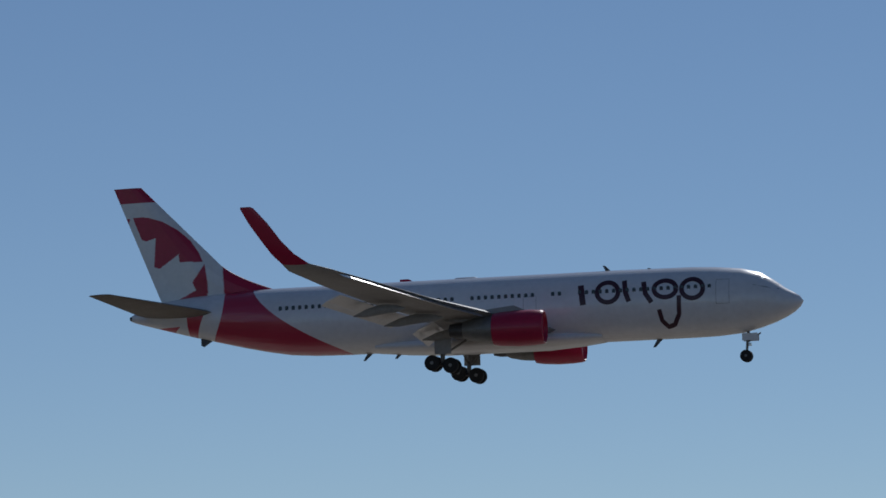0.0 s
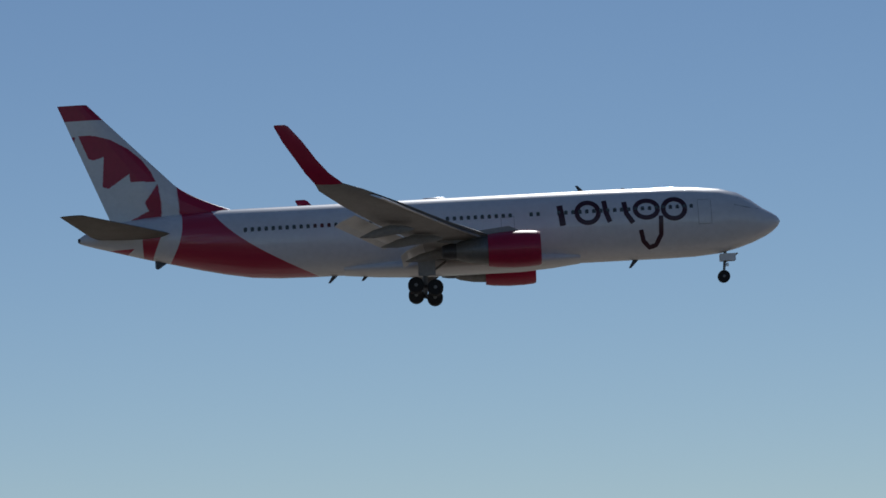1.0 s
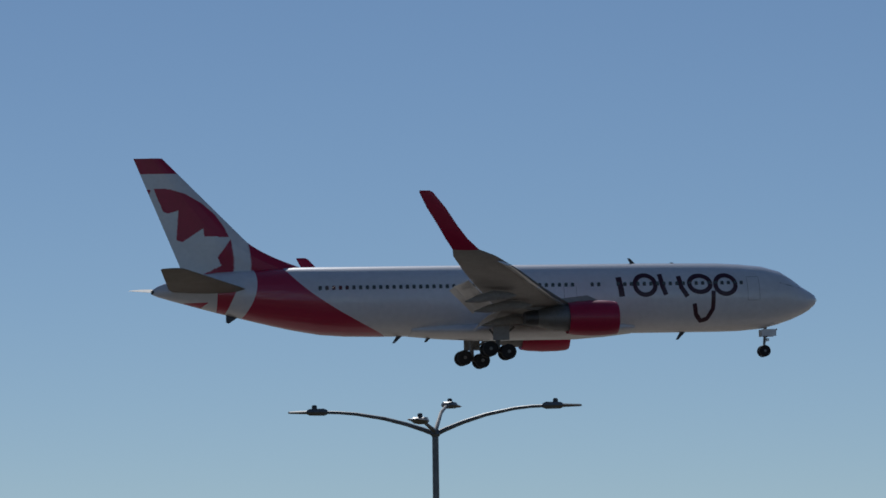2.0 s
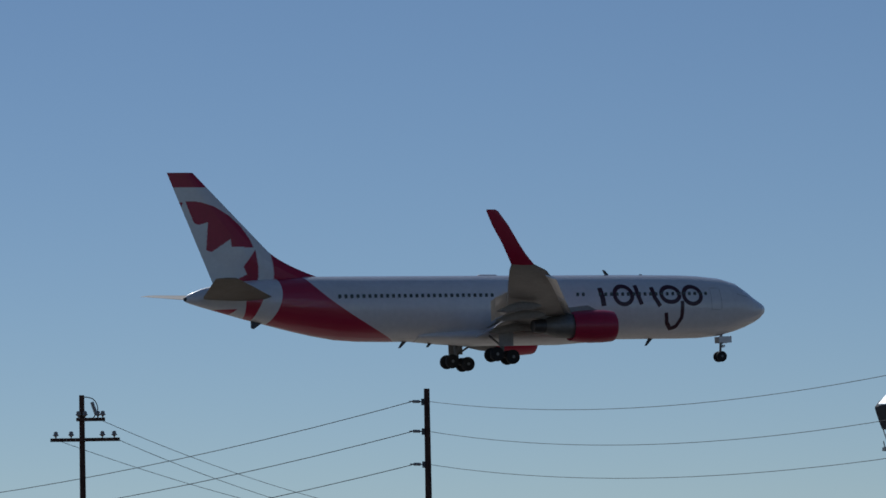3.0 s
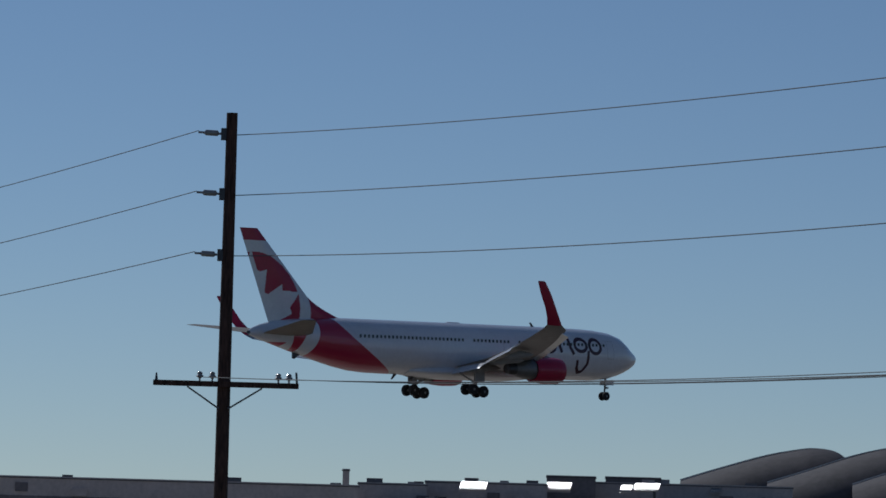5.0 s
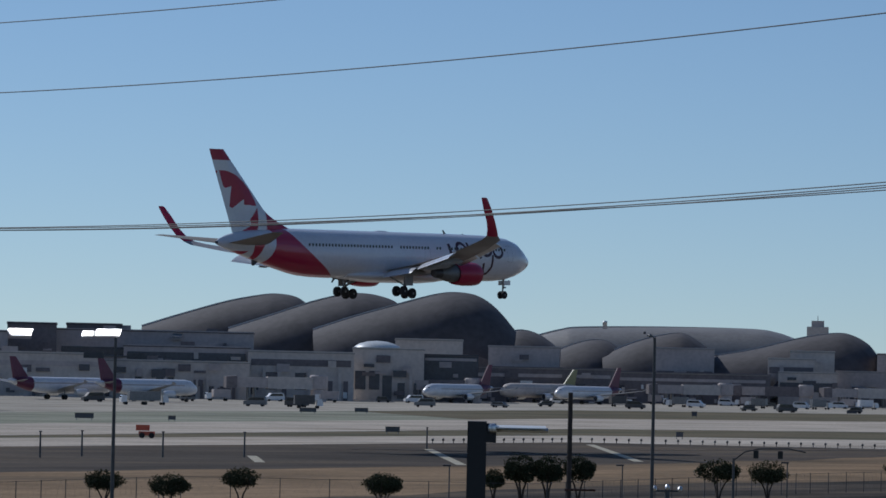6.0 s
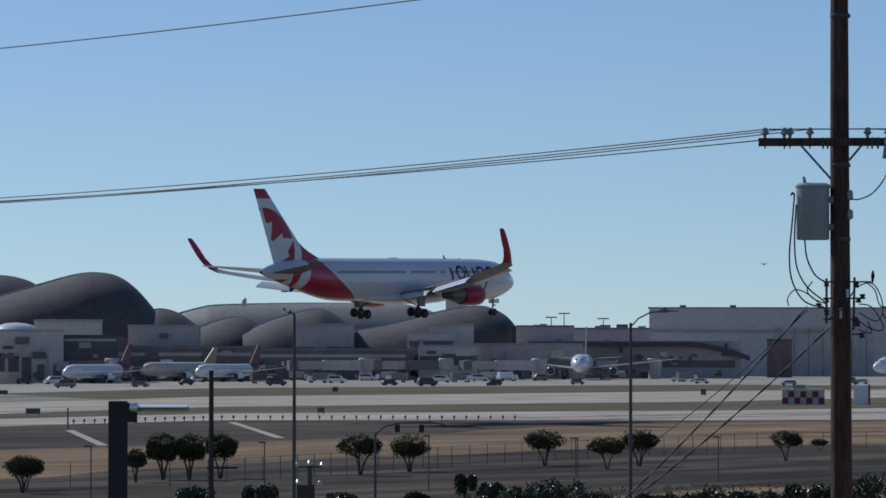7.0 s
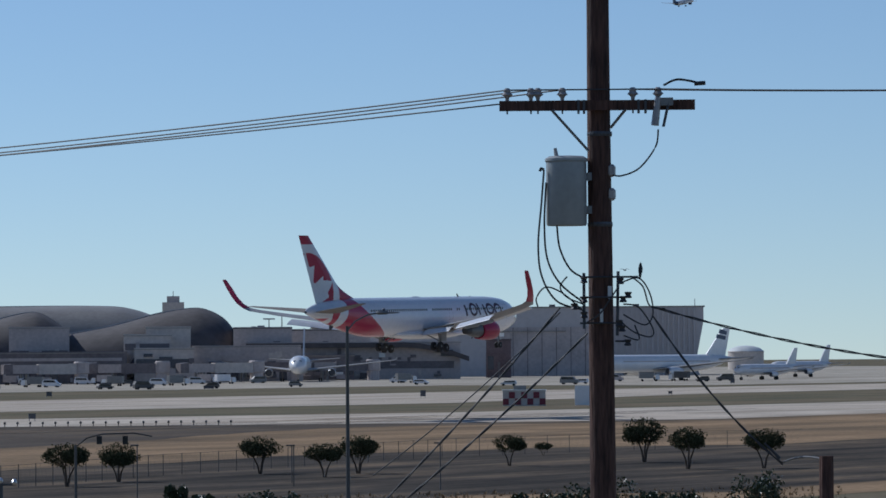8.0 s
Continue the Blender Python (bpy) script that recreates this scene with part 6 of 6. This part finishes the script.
    for pts in ([(1236, 515), (1262, 508), (1278, 530), (1282, 560), (1270, 575), (1240, 560)], [(1240, 545), (1262, 550), (1282, 580), (1278, 592), (1255, 585), (1236, 570)], [(1160, 505), (1150, 520), (1160, 535), (1184, 545)],
                [(1118, 548), (1116, 535), (1130, 520), (1155, 530), (1184, 556)], [(1233, 520), (1220, 540), (1205, 560), (1186, 572)], [(1250, 505), (1268, 520), (1278, 548), (1300, 552)], [(1240, 590), (1262, 596), (1256, 575)]):
        curve(p, [L(*q, -0.26) for q in pts], 0.011)
    return p, L


POLE, PL = transformer_pole()
m60 = facing(60.02, 67)
arm_local = 12.18
# the crossarm's wires to both sides
for x, z, hx, hz, sag in ((-1.15, 0.2, -0.62, 12.2, 0.47), (-0.85, 0.2, 1.38, 12.2, 0.47), (-0.45, 0.2, 1.65, 12.2, 0.47), (-1.1, 0.04, -0.3, 12.2, 0.42)):
    wire(lines, hp_l @ Vector((hx, -0.22, hz)), m60 @ Vector((x, -0.2, arm_local + z)), sag, 0.01, 40)
wire(lines, m60 @ Vector((-1.15, -0.2, arm_local + 0.2)), m60 @ Vector((0.75, -0.2, arm_local + 0.2)), 0.0, 0.01, 6)
wire(lines, m60 @ Vector((0.45, -0.2, arm_local + 0.2)), polar(76.0, 62, arm_local + 0.35), 0.25, 0.011, 30)
wire(lines, m60 @ Vector((0.75, -0.2, arm_local + 0.2)), polar(76.0, 62, arm_local + 0.36), 0.25, 0.011, 30)
# service drops
drops = thing("service_drop", pose(0, 0, 0), "twisted black service cables sloping from the pole", "cable")
def twisted(parent, a, b, sag, r):
    """A service cable of two strands wound round each other."""
    n = int((b - a).length / 0.09)
    side = (b - a).cross(Vector((0, 0, 1))).normalized()
    for turn in (0.0, math.pi):
        pts = []
        for k in range(n + 1):
            u = k / n
            w = turn + k * 0.75
            pts.append(a.lerp(b, u) + Vector((0, 0, -4 * sag * u * (1 - u) + r * math.sin(w))) + side * (r * math.cos(w)))
        part("strand", Geo().tube(pts, r * 0.85, 5), WIRE, parent)


for a, b, sag, r in (((1150, 549), (800, 916), 0.1, 0.011), ((1189, 586), (800, 922), 0.1, 0.011), ((1282, 562), (1466, 775), 0.14, 0.011), ((1282, 549), (1760, 640), 0.12, 0.01)):
    twisted(drops, m60 @ PL(*a), m60 @ PL(*b), sag, r)
wire(drops, m60 @ PL(1150, 556), m60 @ PL(880, 788), 0.08, 0.008, 20)
q = m60 @ PL(1468, 772)
az_w, d_w, top_w = (62.349, 62.0, 7.87)
wire(drops, q, polar(az_w, d_w, top_w - 0.05), -0.05, 0.015, 10)
part("splice", Geo().tube([m60 @ PL(1440, 745), m60 @ PL(1462, 767)], [0.012, 0.02], 8), WIRE, drops)


# ---- birds and a climbing jet far away ----
def crow(m, label, spread, size=1.0):
    b = thing("crow", m, label, "bird", "crows")
    part("body", Geo().loft([[(x, y * r, z + w * r) for y, w in ((1, 0), (0.7, 0.7), (0, 1), (-0.7, 0.7), (-1, 0), (-0.7, -0.7), (0, -1), (0.7, -0.7))] for x, r, z in ((0.2, 0.008, 0.05), (0.16, 0.03, 0.055), (0.11, 0.042, 0.045), (0.05, 0.06, 0.0), (-0.06, 0.06, -0.02), (-0.15, 0.03, -0.02), (-0.24, 0.035, -0.03))]), FEATHER, b, "", True)
    for s in (-1, 1):
        if spread:
            part("wing", Geo().loft([[(0.07, s * 0.04, 0.02), (-0.1, s * 0.04, 0.01), (-0.1, s * 0.04, 0.0), (0.07, s * 0.04, 0.0)], [(0.06, s * 0.25, 0.12), (-0.1, s * 0.25, 0.11), (-0.1, s * 0.25, 0.105), (0.06, s * 0.25, 0.11)], [(-0.03, s * 0.46, 0.06), (-0.12, s * 0.44, 0.055), (-0.12, s * 0.44, 0.05), (-0.03, s * 0.46, 0.05)]]), FEATHER, b)
        else:
            part("wing", Geo().loft([[(0.05, s * 0.055, 0.03), (0.05, s * 0.065, 0.0), (0.05, s * 0.05, -0.03)], [(-0.2, s * 0.03, 0.0), (-0.2, s * 0.035, -0.02), (-0.2, s * 0.02, -0.03)]]), FEATHER, b)
            part("leg", Geo().tube([(0.0, s * 0.02, -0.04), (0.03, s * 0.02, -0.12)], 0.006, 4), FEATHER, b)
    for o in b.children:
        o.data.transform(Matrix.Scale(size, 4))
    return b


pc = m60 @ PL(1265, 498)
crow(pose(pc.x, pc.y, pc.z + 0.02, 0, -62, 20), "black crow perched on the pole's rack arm", False, 0.45)
BIRD0, BIRD1 = polar(*(59.02, 380.0, 16.81)), polar(*(60.805, 380.0, 16.12))
FLYER = crow(pose(85, 50, 10), "small dark bird in flight against the sky", True)
JET0 = polar(*(61.37, 3700.0, 304.32))
FARJET = airliner(pose(0, 0, 300, 0, -12, 0), "tiny distant jet climbing in the sky", 38, 34, 4.0, NAVY, fin_h=5.9)
FARJET.name = "climbing_airliner"


motions()
